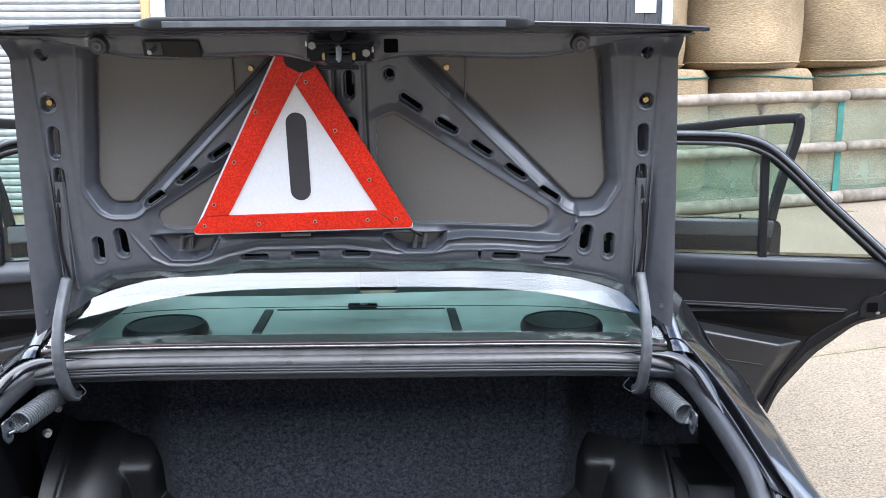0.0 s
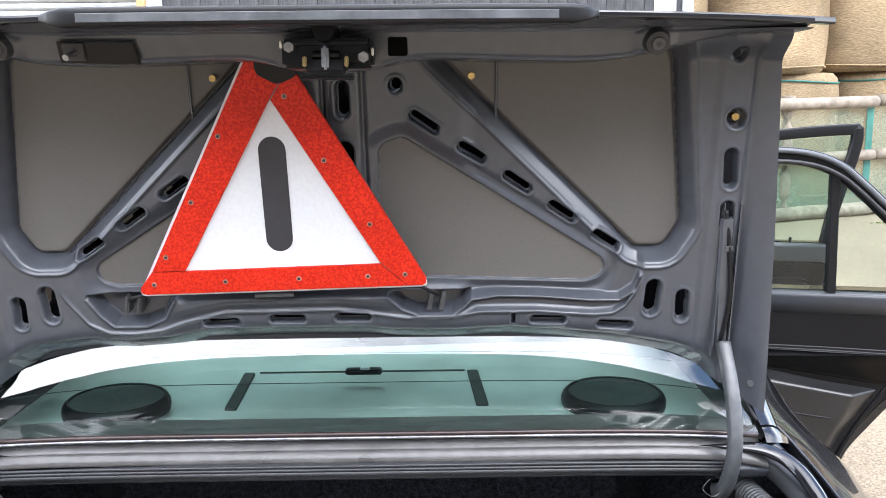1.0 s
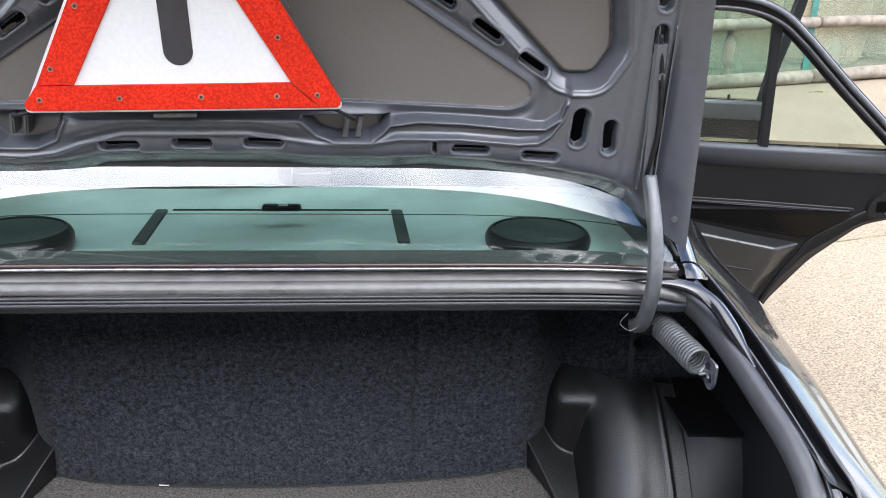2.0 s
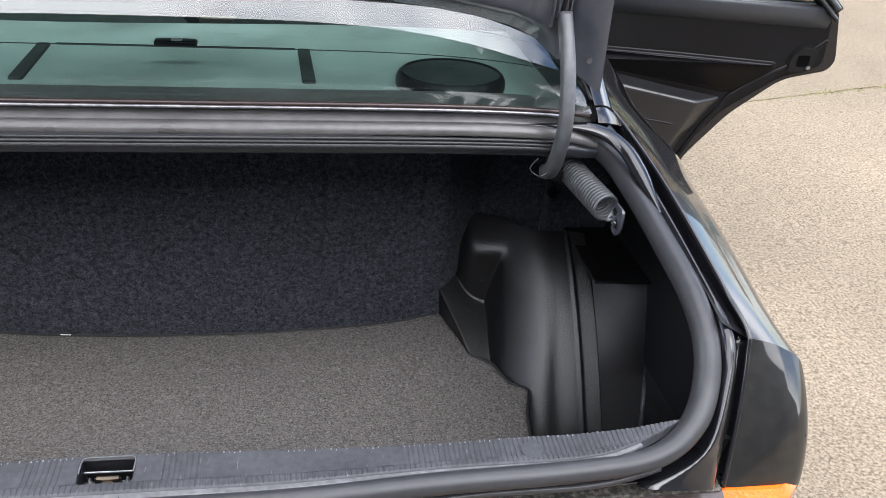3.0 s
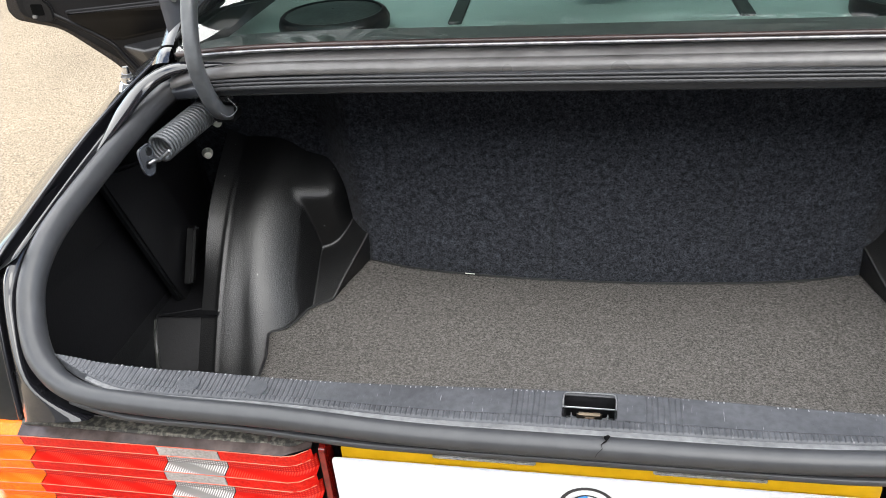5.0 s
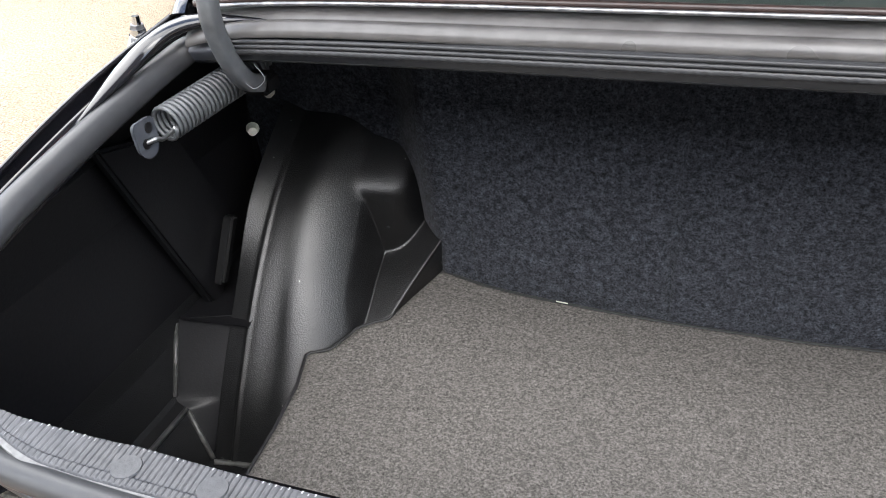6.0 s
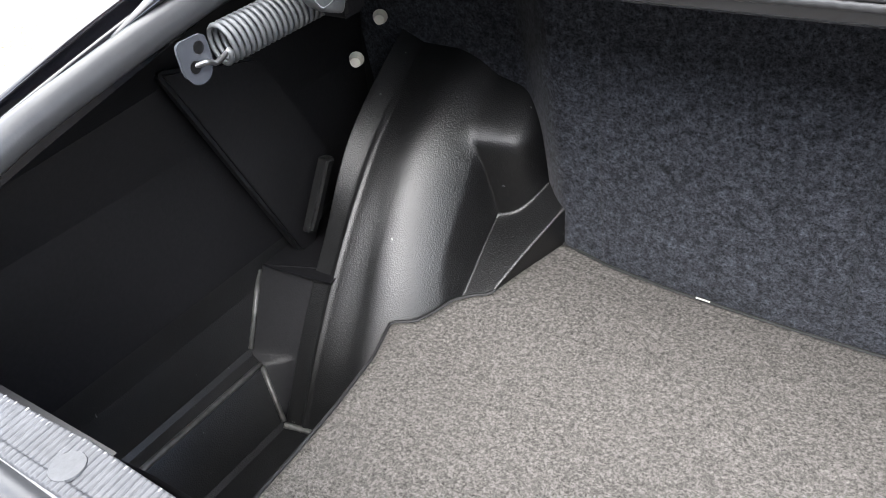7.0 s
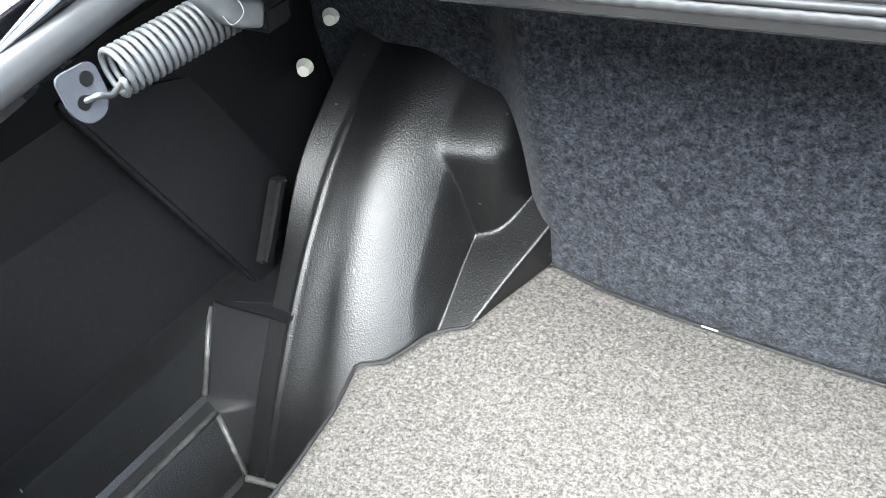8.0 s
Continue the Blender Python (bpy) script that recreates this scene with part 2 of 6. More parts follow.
M_LOG = material("peeled_pine_pole", (0.155, 0.128, 0.096), 0.8, 0.0, (0.25, 0.215, 0.170), 14, detail=8, bump=0.003, bump_scale=20, large=2, large_amount=0.25, stretch=(1, 1, 1))
M_STRIP = material("teal_strap", (0.02, 0.12, 0.095), 0.6, 0.0, (0.035, 0.16, 0.13), 20)
M_SHUTTER = material("galvanised_shutter", (0.27, 0.275, 0.27), 0.50, 0.15, (0.35, 0.355, 0.35), 10, large=0.8, large_amount=0.12)
M_SHED = material("dull_corrugated_sheet", (0.13, 0.13, 0.13), 0.6, 0.0, (0.19, 0.19, 0.185), 6, large=0.6, large_amount=0.2)
M_BARN = material("black_stained_timber", (0.022, 0.022, 0.024), 0.7, 0.0, (0.060, 0.060, 0.062), 14, detail=8, bump=0.003, bump_scale=30, large=2, stretch=(6, 6, 0.6), large_amount=0.3)
M_TIMBER = material("orange_timber_post", (0.42, 0.22, 0.09), 0.7, 0.0, (0.52, 0.30, 0.14), 10, stretch=(8, 8, 0.5))
M_FRAME = material("pale_steel_frame", (0.50, 0.54, 0.58), 0.5, 0.0, (0.58, 0.62, 0.66), 12)
M_GRASS = material("weeds", (0.13, 0.14, 0.035), 0.8, 0.0, (0.24, 0.25, 0.08), 60)


# ---- building helpers ----
def part(name, me, mat, parent=None, label="", smooth=False):
    """Links a bmesh or a mesh as one object under a thing or a part."""
    if isinstance(me, bmesh.types.BMesh):
        data = bpy.data.meshes.new(name)
        me.to_mesh(data)
        me.free()
        me = data
    if mat and not me.materials:
        me.materials.append(mat)
    if smooth:
        me.polygons.foreach_set("use_smooth", np.ones(len(me.polygons), dtype=bool))
    ob = new(name, me)
    if parent:
        ob.parent = parent
    if label:
        ob["label"] = label
    return ob


def empty(name, label, category, at=(0, 0, 0), group="", kind=""):
    ob = new(name)
    ob.location = at
    ob.empty_display_size = 0.05
    return tagged(ob, label, category, group, kind)


def mesh(name, verts, faces):
    me = bpy.data.meshes.new(name)
    me.from_pydata([tuple(v) for v in verts], [], [tuple(f) for f in faces])
    me.update()
    return me


def surface(name, fn, us, vs, flip=False):
    """A sheet of points fn(u, v) over a grid."""
    us, vs = list(us), list(vs)
    pts = [fn(u, v) for v in vs for u in us]
    n = len(us)
    faces = []
    for j in range(len(vs) - 1):
        for i in range(n - 1):
            a = j * n + i
            q = (a, a + 1, a + n + 1, a + n)
            faces.append(q[::-1] if flip else q)
    return mesh(name, pts, faces)


def field(name, X, Y, Z, flip=False, keep=None):
    """A dense sheet from arrays of coordinates; keep tells which faces stay."""
    r, c = X.shape
    co = np.stack([X, Y, Z], -1).reshape(-1, 3).astype(np.float32)
    a = (np.arange(r - 1)[:, None] * c + np.arange(c - 1)[None, :]).ravel()
    q = np.stack([a, a + 1, a + c + 1, a + c], 1)
    if keep is not None:
        q = q[keep.ravel()]
    if flip:
        q = q[:, ::-1]
    me = bpy.data.meshes.new(name)
    me.vertices.add(len(co))
    me.vertices.foreach_set("co", co.ravel())
    me.loops.add(q.size)
    me.loops.foreach_set("vertex_index", q.ravel().astype(np.int32))
    me.polygons.add(len(q))
    me.polygons.foreach_set("loop_start", np.arange(0, q.size, 4, dtype=np.int32))
    me.polygons.foreach_set("use_smooth", np.ones(len(q), dtype=bool))
    me.update(calc_edges=True)
    return me


def box(x0, x1, y0, y1, z0, z1, bevel=0.0, seg=2, bm=None):
    own = bmesh.new()
    r = bmesh.ops.create_cube(own, size=1)
    for v in own.verts:
        v.co = Vector(((x0 + x1) / 2 + v.co.x * (x1 - x0), (y0 + y1) / 2 + v.co.y * (y1 - y0), (z0 + z1) / 2 + v.co.z * (z1 - z0)))
    if bevel:
        bmesh.ops.bevel(own, geom=own.edges[:], offset=bevel, segments=seg, affect="EDGES")
    if bm is None:
        return own
    tmp = bpy.data.meshes.new("tmp")
    own.to_mesh(tmp)
    own.free()
    bm.from_mesh(tmp)
    bpy.data.meshes.remove(tmp)
    return bm


def smooth_path(pts, n=12, closed=False):
    """Catmull-Rom through the points."""
    p = [Vector(q) for q in pts]
    out = []
    m = len(p)
    for i in range(m if closed else m - 1):
        a = p[(i - 1) % m] if closed or i else p[0]
        b, c = p[i], p[(i + 1) % m]
        d = p[(i + 2) % m] if closed or i + 2 < m else p[-1]
        for k in range(n):
            t = k / n
            out.append(0.5 * ((2 * b) + (c - a) * t + (2 * a - 5 * b + 4 * c - d) * t * t + (3 * b - a - 3 * c + d) * t ** 3))
    if not closed:
        out.append(p[-1])
    return out


def sweep(path, profile, closed=False, up=Vector((0, 0, 1)), cap=True, sizes=None):
    """A closed profile (pairs: sideways, up) carried along a path."""
    path = [Vector(q) for q in path]
    n, k = len(path), len(profile)
    verts, faces = [], []
    for i, q in enumerate(path):
        a = path[i - 1] if i or closed else path[0]
        b = path[(i + 1) % n] if i < n - 1 or closed else path[-1]
        t = (b - a).normalized()
        side = t.cross(up)
        side = side.normalized() if side.length > 1e-6 else Vector((1, 0, 0))
        u = side.cross(t)
        k1 = sizes[i] if sizes else 1.0
        verts += [q + side * s * k1 + u * h * k1 for s, h in profile]
    for i in range(n if closed else n - 1):
        j = (i + 1) % n
        faces += [(i * k + m, i * k + (m + 1) % k, j * k + (m + 1) % k, j * k + m) for m in range(k)]
    if cap and not closed:
        faces += [tuple(range(k))[::-1], tuple(range((n - 1) * k, n * k))]
    me = mesh("sweep", verts, faces)
    return me


def circle(r, n=12, sx=1.0, sy=1.0):
    return [(r * sx * math.cos(2 * math.pi * i / n), r * sy * math.sin(2 * math.pi * i / n)) for i in range(n)]


def prism(outline, place, depth, bevel=0.0, seg=2):
    """An outline (pairs) placed by place(a, b, h), with depth along h."""
    bm = bmesh.new()
    lo = [bm.verts.new(place(a, b, 0)) for a, b in outline]
    hi = [bm.verts.new(place(a, b, depth)) for a, b in outline]
    n = len(outline)
    top = bm.faces.new(hi)
    bm.faces.new(lo[::-1])
    for i in range(n):
        bm.faces.new((lo[i], lo[(i + 1) % n], hi[(i + 1) % n], hi[i]))
    bmesh.ops.recalc_face_normals(bm, faces=bm.faces[:])
    if bevel:
        bmesh.ops.bevel(bm, geom=list(top.edges), offset=bevel, segments=seg, affect="EDGES")
    return bm


def rounded(pts, r, n=5):
    """Rounds the corners of an outline."""
    out, m = [], len(pts)
    for i in range(m):
        a, b, c = Vector(pts[i - 1]), Vector(pts[i]), Vector(pts[(i + 1) % m])
        rr = min(r, (a - b).length * 0.45, (c - b).length * 0.45)
        p, q = b + (a - b).normalized() * rr, b + (c - b).normalized() * rr
        for k in range(n + 1):
            t = k / n
            out.append(tuple(p * (1 - t) ** 2 + b * 2 * t * (1 - t) + q * t * t))
    return out


def cylinder(p, q, r, n=16, r2=None):
    p, q = Vector(p), Vector(q)
    bm = bmesh.new()
    bmesh.ops.create_cone(bm, cap_ends=True, segments=n, radius1=r, radius2=r if r2 is None else r2, depth=(q - p).length,
                          matrix=Matrix.Translation((p + q) / 2) @ (q - p).to_track_quat("Z", "Y").to_matrix().to_4x4())
    return bm


def sstep(x, a, b):
    t = np.clip((x - a) / (b - a), 0, 1)
    return t * t * (3 - 2 * t)


def sd_poly(px, py, pts):
    """Signed distance to a polygon, negative inside."""
    d = np.full(px.shape, 1e9)
    s = np.ones(px.shape)
    n = len(pts)
    for i in range(n):
        (ax, ay), (bx, by) = pts[i], pts[i - 1]
        ex, ey = bx - ax, by - ay
        wx, wy = px - ax, py - ay
        t = np.clip((wx * ex + wy * ey) / (ex * ex + ey * ey), 0, 1)
        d = np.minimum(d, (wx - ex * t) ** 2 + (wy - ey * t) ** 2)
        c1, c2, c3 = py >= ay, py < by, ex * wy > ey * wx
        s = np.where((c1 & c2 & c3) | (~c1 & ~c2 & ~c3), -s, s)
    return s * np.sqrt(d)


def sd_slot(px, py, ax, ay, bx, by, r):
    ex, ey = bx - ax, by - ay
    t = np.clip(((px - ax) * ex + (py - ay) * ey) / max(ex * ex + ey * ey, 1e-9), 0, 1)
    return np.hypot(px - ax - ex * t, py - ay - ey * t) - r


# ---- ground ----
def ground_z(x, y):
    """Level under the car, rising gently towards the fence."""
    return 0.062 * max(0.0, min(y, 9.0) - 1.0) * min(1.0, max(0.0, y - 0.5)) + 0.03 * max(0.0, min(y, 9.0) - 3.5)


gx = [-900, -300, -100, -40, -20] + [i * 0.5 for i in range(-24, 25)] + [20, 40, 100, 300, 900]
gy = [-900, -300, -100, -40, -20] + [i * 0.5 for i in range(-16, 22)] + [14, 20, 40, 100, 300, 900]
tagged(part("ground", surface("ground", lambda u, v: (u, v, ground_z(u, v) + 0.006 * noise.noise((u * 0.7, v * 0.7, 0))), gx, gy), M_GROUND, smooth=True),
       "pale sandy exposed-aggregate concrete yard with fine cracks", "ground", kind="structure")

joint = [Vector((1.95 + 0.05 * i + 0.006 * noise.noise((i * 0.9, 0, 5)), 2.95 + 0.0146 * i + 0.012 * noise.noise((i * 0.7, 3, 1)), 0)) for i in range(40)]
crack = []
for q in joint:
    crack.append(Vector((q.x, q.y, ground_z(q.x, q.y) + 0.006 * noise.noise((q.x * 0.7, q.y * 0.7, 0)) + 0.0015)))
tagged(part("ground_joint", sweep(crack, [(-0.004, -0.004), (0.004, -0.004), (0.0035, 0.0012), (-0.0035, 0.0012)]), M_MOSS), "dark mossy joint in the concrete", "ground joint", kind="structure")

# ---- the car ----
car = empty("saloon_car", "black four-door saloon car with boot and doors open", "car")


def mirrored(fn, sides=(-1, 1)):
    for s in sides:
        fn(s)


# boot lid, standing open; u across, v up the lid, w out of its inner face
LID_O = Vector((0, 0.4623, 1.0))
LID_V = Vector((0, -0.1772, 0.9842))
LID_W = Vector((0, -0.9842, -0.1772))


def on_lid(u, v, w=0.0):
    return LID_O + Vector((u, 0, 0)) + LID_V * v + LID_W * w


def lz(z):
    """Height over ground to height on the lid."""
    return (z - 1.0) / 0.9842


boot_lid = part("boot_lid", surface("lid_skin", lambda u, t: on_lid(u * (0.556 - 0.035 * t), lz(1.0 + 0.080 * (1 - abs(u) ** 5)) * (1 - t) + 0.505 * t, -0.0700 + (0.042 - 0.034 * sstep(t, 0.1, 0.5)) * abs(u) ** 4),
                                  np.linspace(-1, 1, 41), np.linspace(0, 1, 17)), M_PAINT, car, "black outer skin, dark grey inside", smooth=True)

# pressed inner frame
NU, NV = 961, 400
U, T = np.meshgrid(np.linspace(-1, 1, NU), np.linspace(0, 1, NV))
half_w = 0.553 - 0.034 * T
LU = U * half_w
low = lz(1.004 + 0.080 * (1 - np.abs(U) ** 5))
LV = low + (lz(1.478) + 0.024 * sstep(np.abs(LU), 0.385, 0.425) - low) * T
LZ = 1.0 + LV * 0.9842
AU = np.abs(LU)
W = np.zeros_like(LU)
upper = sd_poly(AU, LZ, [(0.131, 1.485), (0.372, 1.485), (0.386, 1.458), (0.411, 1.262), (0.400, 1.2435), (0.381, 1.2435)]) - 0.025
lower = sd_poly(AU, LZ, [(0.058, 1.352), (0.051, 1.209), (0.305, 1.199), (0.315, 1.202), (0.069, 1.356)]) - 0.022
panels = np.minimum(upper, lower)
W -= 0.022 * (1 - sstep(upper, -0.006, 0.012)) + 0.011 * (1 - sstep(lower, -0.004, 0.020)) + 0.004 * (1 - sstep(lower, -0.0060, -0.0035))
# beads along the edges of the pressings
W += 0.0028 * np.exp(-((upper - 0.0155) / 0.0024) ** 2)
W -= 0.0075 * np.exp(-((upper + 0.0055) / 0.0026) ** 2)
# bottom rail: a bead that dips under the two clip pockets, a shelf above it and an apron turned in below
bead_z = np.interp(LU, [-0.385, -0.366, -0.348, -0.323, -0.29, -0.252, -0.22, -0.167, -0.018, 0.02, 0.072, 0.132, 0.169, 0.245, 0.32, 0.346, 0.361, 0.374, 0.385],
                   [1.185, 1.157, 1.133, 1.120, 1.118, 1.123, 1.135, 1.148, 1.150, 1.145, 1.137, 1.138, 1.145, 1.145, 1.139, 1.141, 1.151, 1.171, 1.195])
shelf_z = np.interp(LU, [0.139, 0.158, 0.192, 0.251, 0.319, 0.353, 0.371, 0.377], [1.145, 1.162, 1.167, 1.165, 1.159, 1.159, 1.171, 1.191])
on_rail = 1 - sstep(AU, 0.374, 0.384)
middle = sstep(LU, -0.25, -0.21) * (1 - sstep(LU, 0.03, 0.07))
right = sstep(LU, 0.140, 0.165) * on_rail
W += 0.011 * sstep(LZ, bead_z + 0.002, bead_z + 0.022) * middle * (1 - sstep(LZ, 1.168, 1.180))
W -= 0.006 * sstep(LZ, bead_z, bead_z + 0.010) * right * (1 - sstep(LZ, shelf_z - 0.007, shelf_z))
W -= 0.010 * sstep(LZ, shelf_z, shelf_z + 0.010) * right * sstep(panels, -0.004, 0.010)
W += 0.0036 * np.exp(-((LZ - bead_z) / 0.0030) ** 2) * on_rail
W += 0.0030 * np.exp(-((LZ - shelf_z) / 0.0030) ** 2) * right
for pocket in ([(-0.345, 1.172), (-0.330, 1.149), (-0.314, 1.133), (-0.273, 1.133), (-0.250, 1.143), (-0.234, 1.172)], [(0.050, 1.172), (0.068, 1.152), (0.087, 1.145), (0.132, 1.145), (0.147, 1.155), (0.156, 1.172)]):
    d = sd_poly(LU, LZ, pocket)
    W -= 0.024 * (1 - sstep(d, -0.005, 0.003)) - 0.0026 * np.exp(-((d - 0.0045) / 0.0024) ** 2) * (LZ < 1.168)
edge_z = np.interp(LU, [-0.55, -0.47, -0.427, -0.358, -0.306, -0.246, -0.207, -0.094, 0.019, 0.056, 0.132, 0.207, 0.283, 0.344, 0.383, 0.437, 0.47, 0.55],
                   [1.02, 1.083, 1.104, 1.113, 1.109, 1.114, 1.123, 1.126, 1.125, 1.121, 1.120, 1.123, 1.118, 1.111, 1.104, 1.093, 1.080, 1.02])
drop = 0.004 * np.logaddexp(0.0, (edge_z - LZ) / 0.004)
W -= np.minimum(1.5 * drop, 0.052) * (1 - sstep(AU, 0.468, 0.500))
# rounded side rail and skirt
W += 0.028 * sstep(AU, 0.497, 0.545) + 0.004 * sstep(AU, 0.452, 0.462)
W -= 0.004 * np.exp(-((AU - 0.503) / 0.006) ** 2)
W += 0.030 * sstep(LZ, 1.462, 1.500) * sstep(AU, 0.385, 0.43)
# centre spine
W -= 0.006 * np.exp(-((AU - 0.024) / 0.004) ** 2) * (LZ > 1.2)
# slots and holes
slots = [(0.0, 1.436, 0.0, 1.408, 0.0085), (0.0, 1.36, 0.0, 1.34, 0.011), (0.001 - 0.018, 1.138, 0.019, 1.138, 0.0058), (-0.104, 1.1365, -0.068, 1.1365, 0.0058),
         (-0.192, 1.132, -0.156, 1.133, 0.0058), (0.242, 1.1315, 0.278, 1.1305, 0.0058), (0.332, 1.124, 0.368, 1.122, 0.0058), (0.214, 1.138, 0.214, 1.128, 0.0022)]
for s in (-1, 1):
    for k in range(5):
        cx, cz = 0.099 + 0.0585 * k, 1.394 - 0.0392 * k
        slots.append((s * (cx - 0.0125), cz + 0.0084, s * (cx + 0.0125), cz - 0.0084, 0.0064))
    slots += [(s * 0.065, 1.439, s * 0.065, 1.438, 0.0085), (s * 0.474, 1.473, s * 0.476, 1.472, 0.008), (s * 0.481, 1.396, s * 0.481, 1.395, 0.0115),
              (s * 0.4795, 1.350, s * 0.482, 1.316, 0.0085), (s * 0.482, 1.283, s * 0.483, 1.262, 0.0085), (s * 0.398, 1.176, s * 0.396, 1.146, 0.010), (s * 0.437, 1.163, s * 0.438, 1.135, 0.0085)]
open_slot = np.zeros(LU.shape, dtype=bool)
for a in slots:
    d = sd_slot(LU, LZ, *a)
    W -= 0.014 * (1 - sstep(d, -0.0020, 0.0008)) - 0.0012 * np.exp(-((d - 0.0032) / 0.0018) ** 2)
    open_slot |= d < -0.0026
PX = LU
PY = LID_O.y + LID_V.y * LV + LID_W.y * W
PZ = LID_O.z + LID_V.z * LV + LID_W.z * W
solid = ~open_slot[:-1, :-1]
inner = field("inner_frame", PX, PY, PZ, keep=solid)
inner.materials.append(M_LID)
inner.materials.append(M_PANEL)
fm = (panels < -0.0055)[:-1, :-1][solid].astype(np.int32)
inner.polygons.foreach_set("material_index", fm)
part("inner_frame", inner, None, boot_lid, "dark grey pressed steel frame with slots")
for s in (-1, 1):
    part("seam", sweep([on_lid(s * 0.188, lz(1.470), -0.020), on_lid(s * 0.188, lz(1.372), -0.020)], circle(0.0016, 6)), M_LID, boot_lid)
    part("bolt", cylinder(on_lid(s * 0.157, lz(1.447), -0.022), on_lid(s * 0.157, lz(1.447), -0.012), 0.0044, 6), M_BRASS, boot_lid, "gold zinc-plated bolt")
    part("bolt", cylinder(on_lid(s * 0.482, lz(1.396), -0.016), on_lid(s * 0.482, lz(1.396), -0.004), 0.005, 6), M_BRASS, boot_lid, "gold zinc-plated bolt")
    part("rivet", cylinder(on_lid(s * 0.531, lz(1.048), 0.020), on_lid(s * 0.531, lz(1.048), 0.030), 0.004, 10), M_HINGE, boot_lid)

# turned-in rear face of the lid: a shallow box rail above the panel
def rail_low(x):
    a = np.abs(x)
    return np.interp(a, [0.0, 0.052, 0.068, 0.12, 0.20, 0.28, 0.33, 0.37, 0.41, 0.45, 0.55], [1.4500, 1.4510, 1.4640, 1.4645, 1.4610, 1.4590, 1.4630, 1.4720, 1.4830, 1.4900, 1.4920])


NU, NV = 361, 49
FX, T = np.meshgrid(np.linspace(-0.523, 0.523, NU), np.linspace(0, 1, NV))
zl = rail_low(FX)
for _ in range(3):
    zl = 0.25 * (np.roll(zl, 6, 1) + np.roll(zl, -6, 1)) + 0.5 * zl
zl[:, :14], zl[:, -14:] = 1.4915, 1.4915
bow = 0.012 * np.cos(FX / 0.523 * 1.5) - 0.012
knots = [0.0, 0.28, 0.34, 0.40, 0.75, 0.82, 1.0]
FY = np.interp(T, knots, [0.395, 0.302, 0.290, 0.284, 0.270, 0.264, 0.208]) - bow * 0.8 + 0.060 * (np.abs(FX) / 0.523) ** 4 * sstep(T, 0.6, 1.0)
f1 = np.interp(T, knots, [0.10, 0.0, 0.02, 0.16, 0.90, 0.98, 1.0])
FZ = zl + (1.494 - zl) * f1 + 0.006 * sstep(T, 0.82, 1.0)
well = np.exp(-(FX / 0.062) ** 8) * sstep(T, 0.30, 0.40) * (1 - sstep(T, 0.76, 0.86))
FY += 0.006 * well
for s in (-1, 1):
    d = np.hypot(FX - s * 0.350, FZ - 1.4785)
    FY -= 0.005 * (1 - sstep(d, 0.016, 0.026)) * sstep(T, 0.3, 0.4) * (1 - sstep(T, 0.75, 0.82))
rear_flange = part("rear_flange", field("rear_flange", FX, FY, FZ), M_LID, boot_lid, "dark grey folded rear rail of lid")


def skin_y(u):
    return 0.210 + 0.070 * abs(u) ** 3


part("rear_skin", surface("rear_skin", lambda u, t: (u * 0.536, 0.430 + (skin_y(u) - 0.430) * t, 1.497 + 0.010 * math.sin(math.pi * 0.5 * (1 - t)) + 0.004 * (1 - u * u)), np.linspace(-1, 1, 41), np.linspace(0, 1, 11)), M_PAINT, boot_lid, smooth=True)
lip = [(u * 0.537, skin_y(u), 1.4985 + 0.004 * (1 - u * u)) for u in np.linspace(-1, 1, 41)]
part("skin_edge", sweep(lip, rounded([(-0.006, -0.0035), (0.008, -0.0035), (0.008, 0.0035), (-0.006, 0.0035)], 0.002, 2)), M_PAINT, boot_lid)
grip = [(x, skin_y(x / 0.537) - 0.008, 1.5015) for x in np.linspace(-0.274, 0.274, 41)]
taper = [min(1.0, 0.30 + 0.70 * min(1, (0.274 - abs(q[0])) / 0.020)) for q in grip]
handle = part("handle_strip", sweep(grip, rounded([(-0.010, -0.0095), (0.013, -0.0105), (0.013, 0.0085), (-0.010, 0.0095)], 0.005, 4), sizes=taper), M_BLACK, boot_lid, "black handle strip with satin inlay", smooth=True)
part("inlay", sweep([(x, y - 0.0128, z - 0.0012) for x, y, z in grip[3:-3]], rounded([(-0.001, -0.0050), (0.0012, -0.0050), (0.0012, 0.0036), (-0.001, 0.0036)], 0.0004, 1)), M_HINGE, handle, "satin grey inlay")
for s in (-1, 1):
    n0 = Vector((0, -0.93, -0.37))
    c0 = Vector((s * 0.350, 0.2735, 1.4785))
    buffer = part("rubber_buffer", cylinder(c0 - n0 * 0.004, c0 + n0 * 0.006, 0.0150, 24, 0.0125), M_RUBBER, boot_lid, "round rubber buffer")
    part("hub", cylinder(c0 + n0 * 0.005, c0 + n0 * 0.0085, 0.0078, 16, 0.0068), M_HINGE, buffer)
    part("hole", cylinder(c0 + n0 * 0.008, c0 + n0 * 0.0088, 0.0038, 4), M_BAR, buffer)
# square hole drawn as a dark plate, its shade in the colour
part("opening", prism(rounded([(0.0625, 1.4665), (0.0835, 1.4665), (0.0835, 1.4855), (0.0625, 1.4855)], 0.003), lambda a, z, h: (a, 0.2835 - (z - 1.4665) * 0.42 - h, z), 0.003), M_GAP, boot_lid)
# latch


def at_latch(*a, bevel=0.002):
    return box(a[0], a[1], a[2], a[3], a[4] + 0.0175, a[5] + 0.0175, bevel)


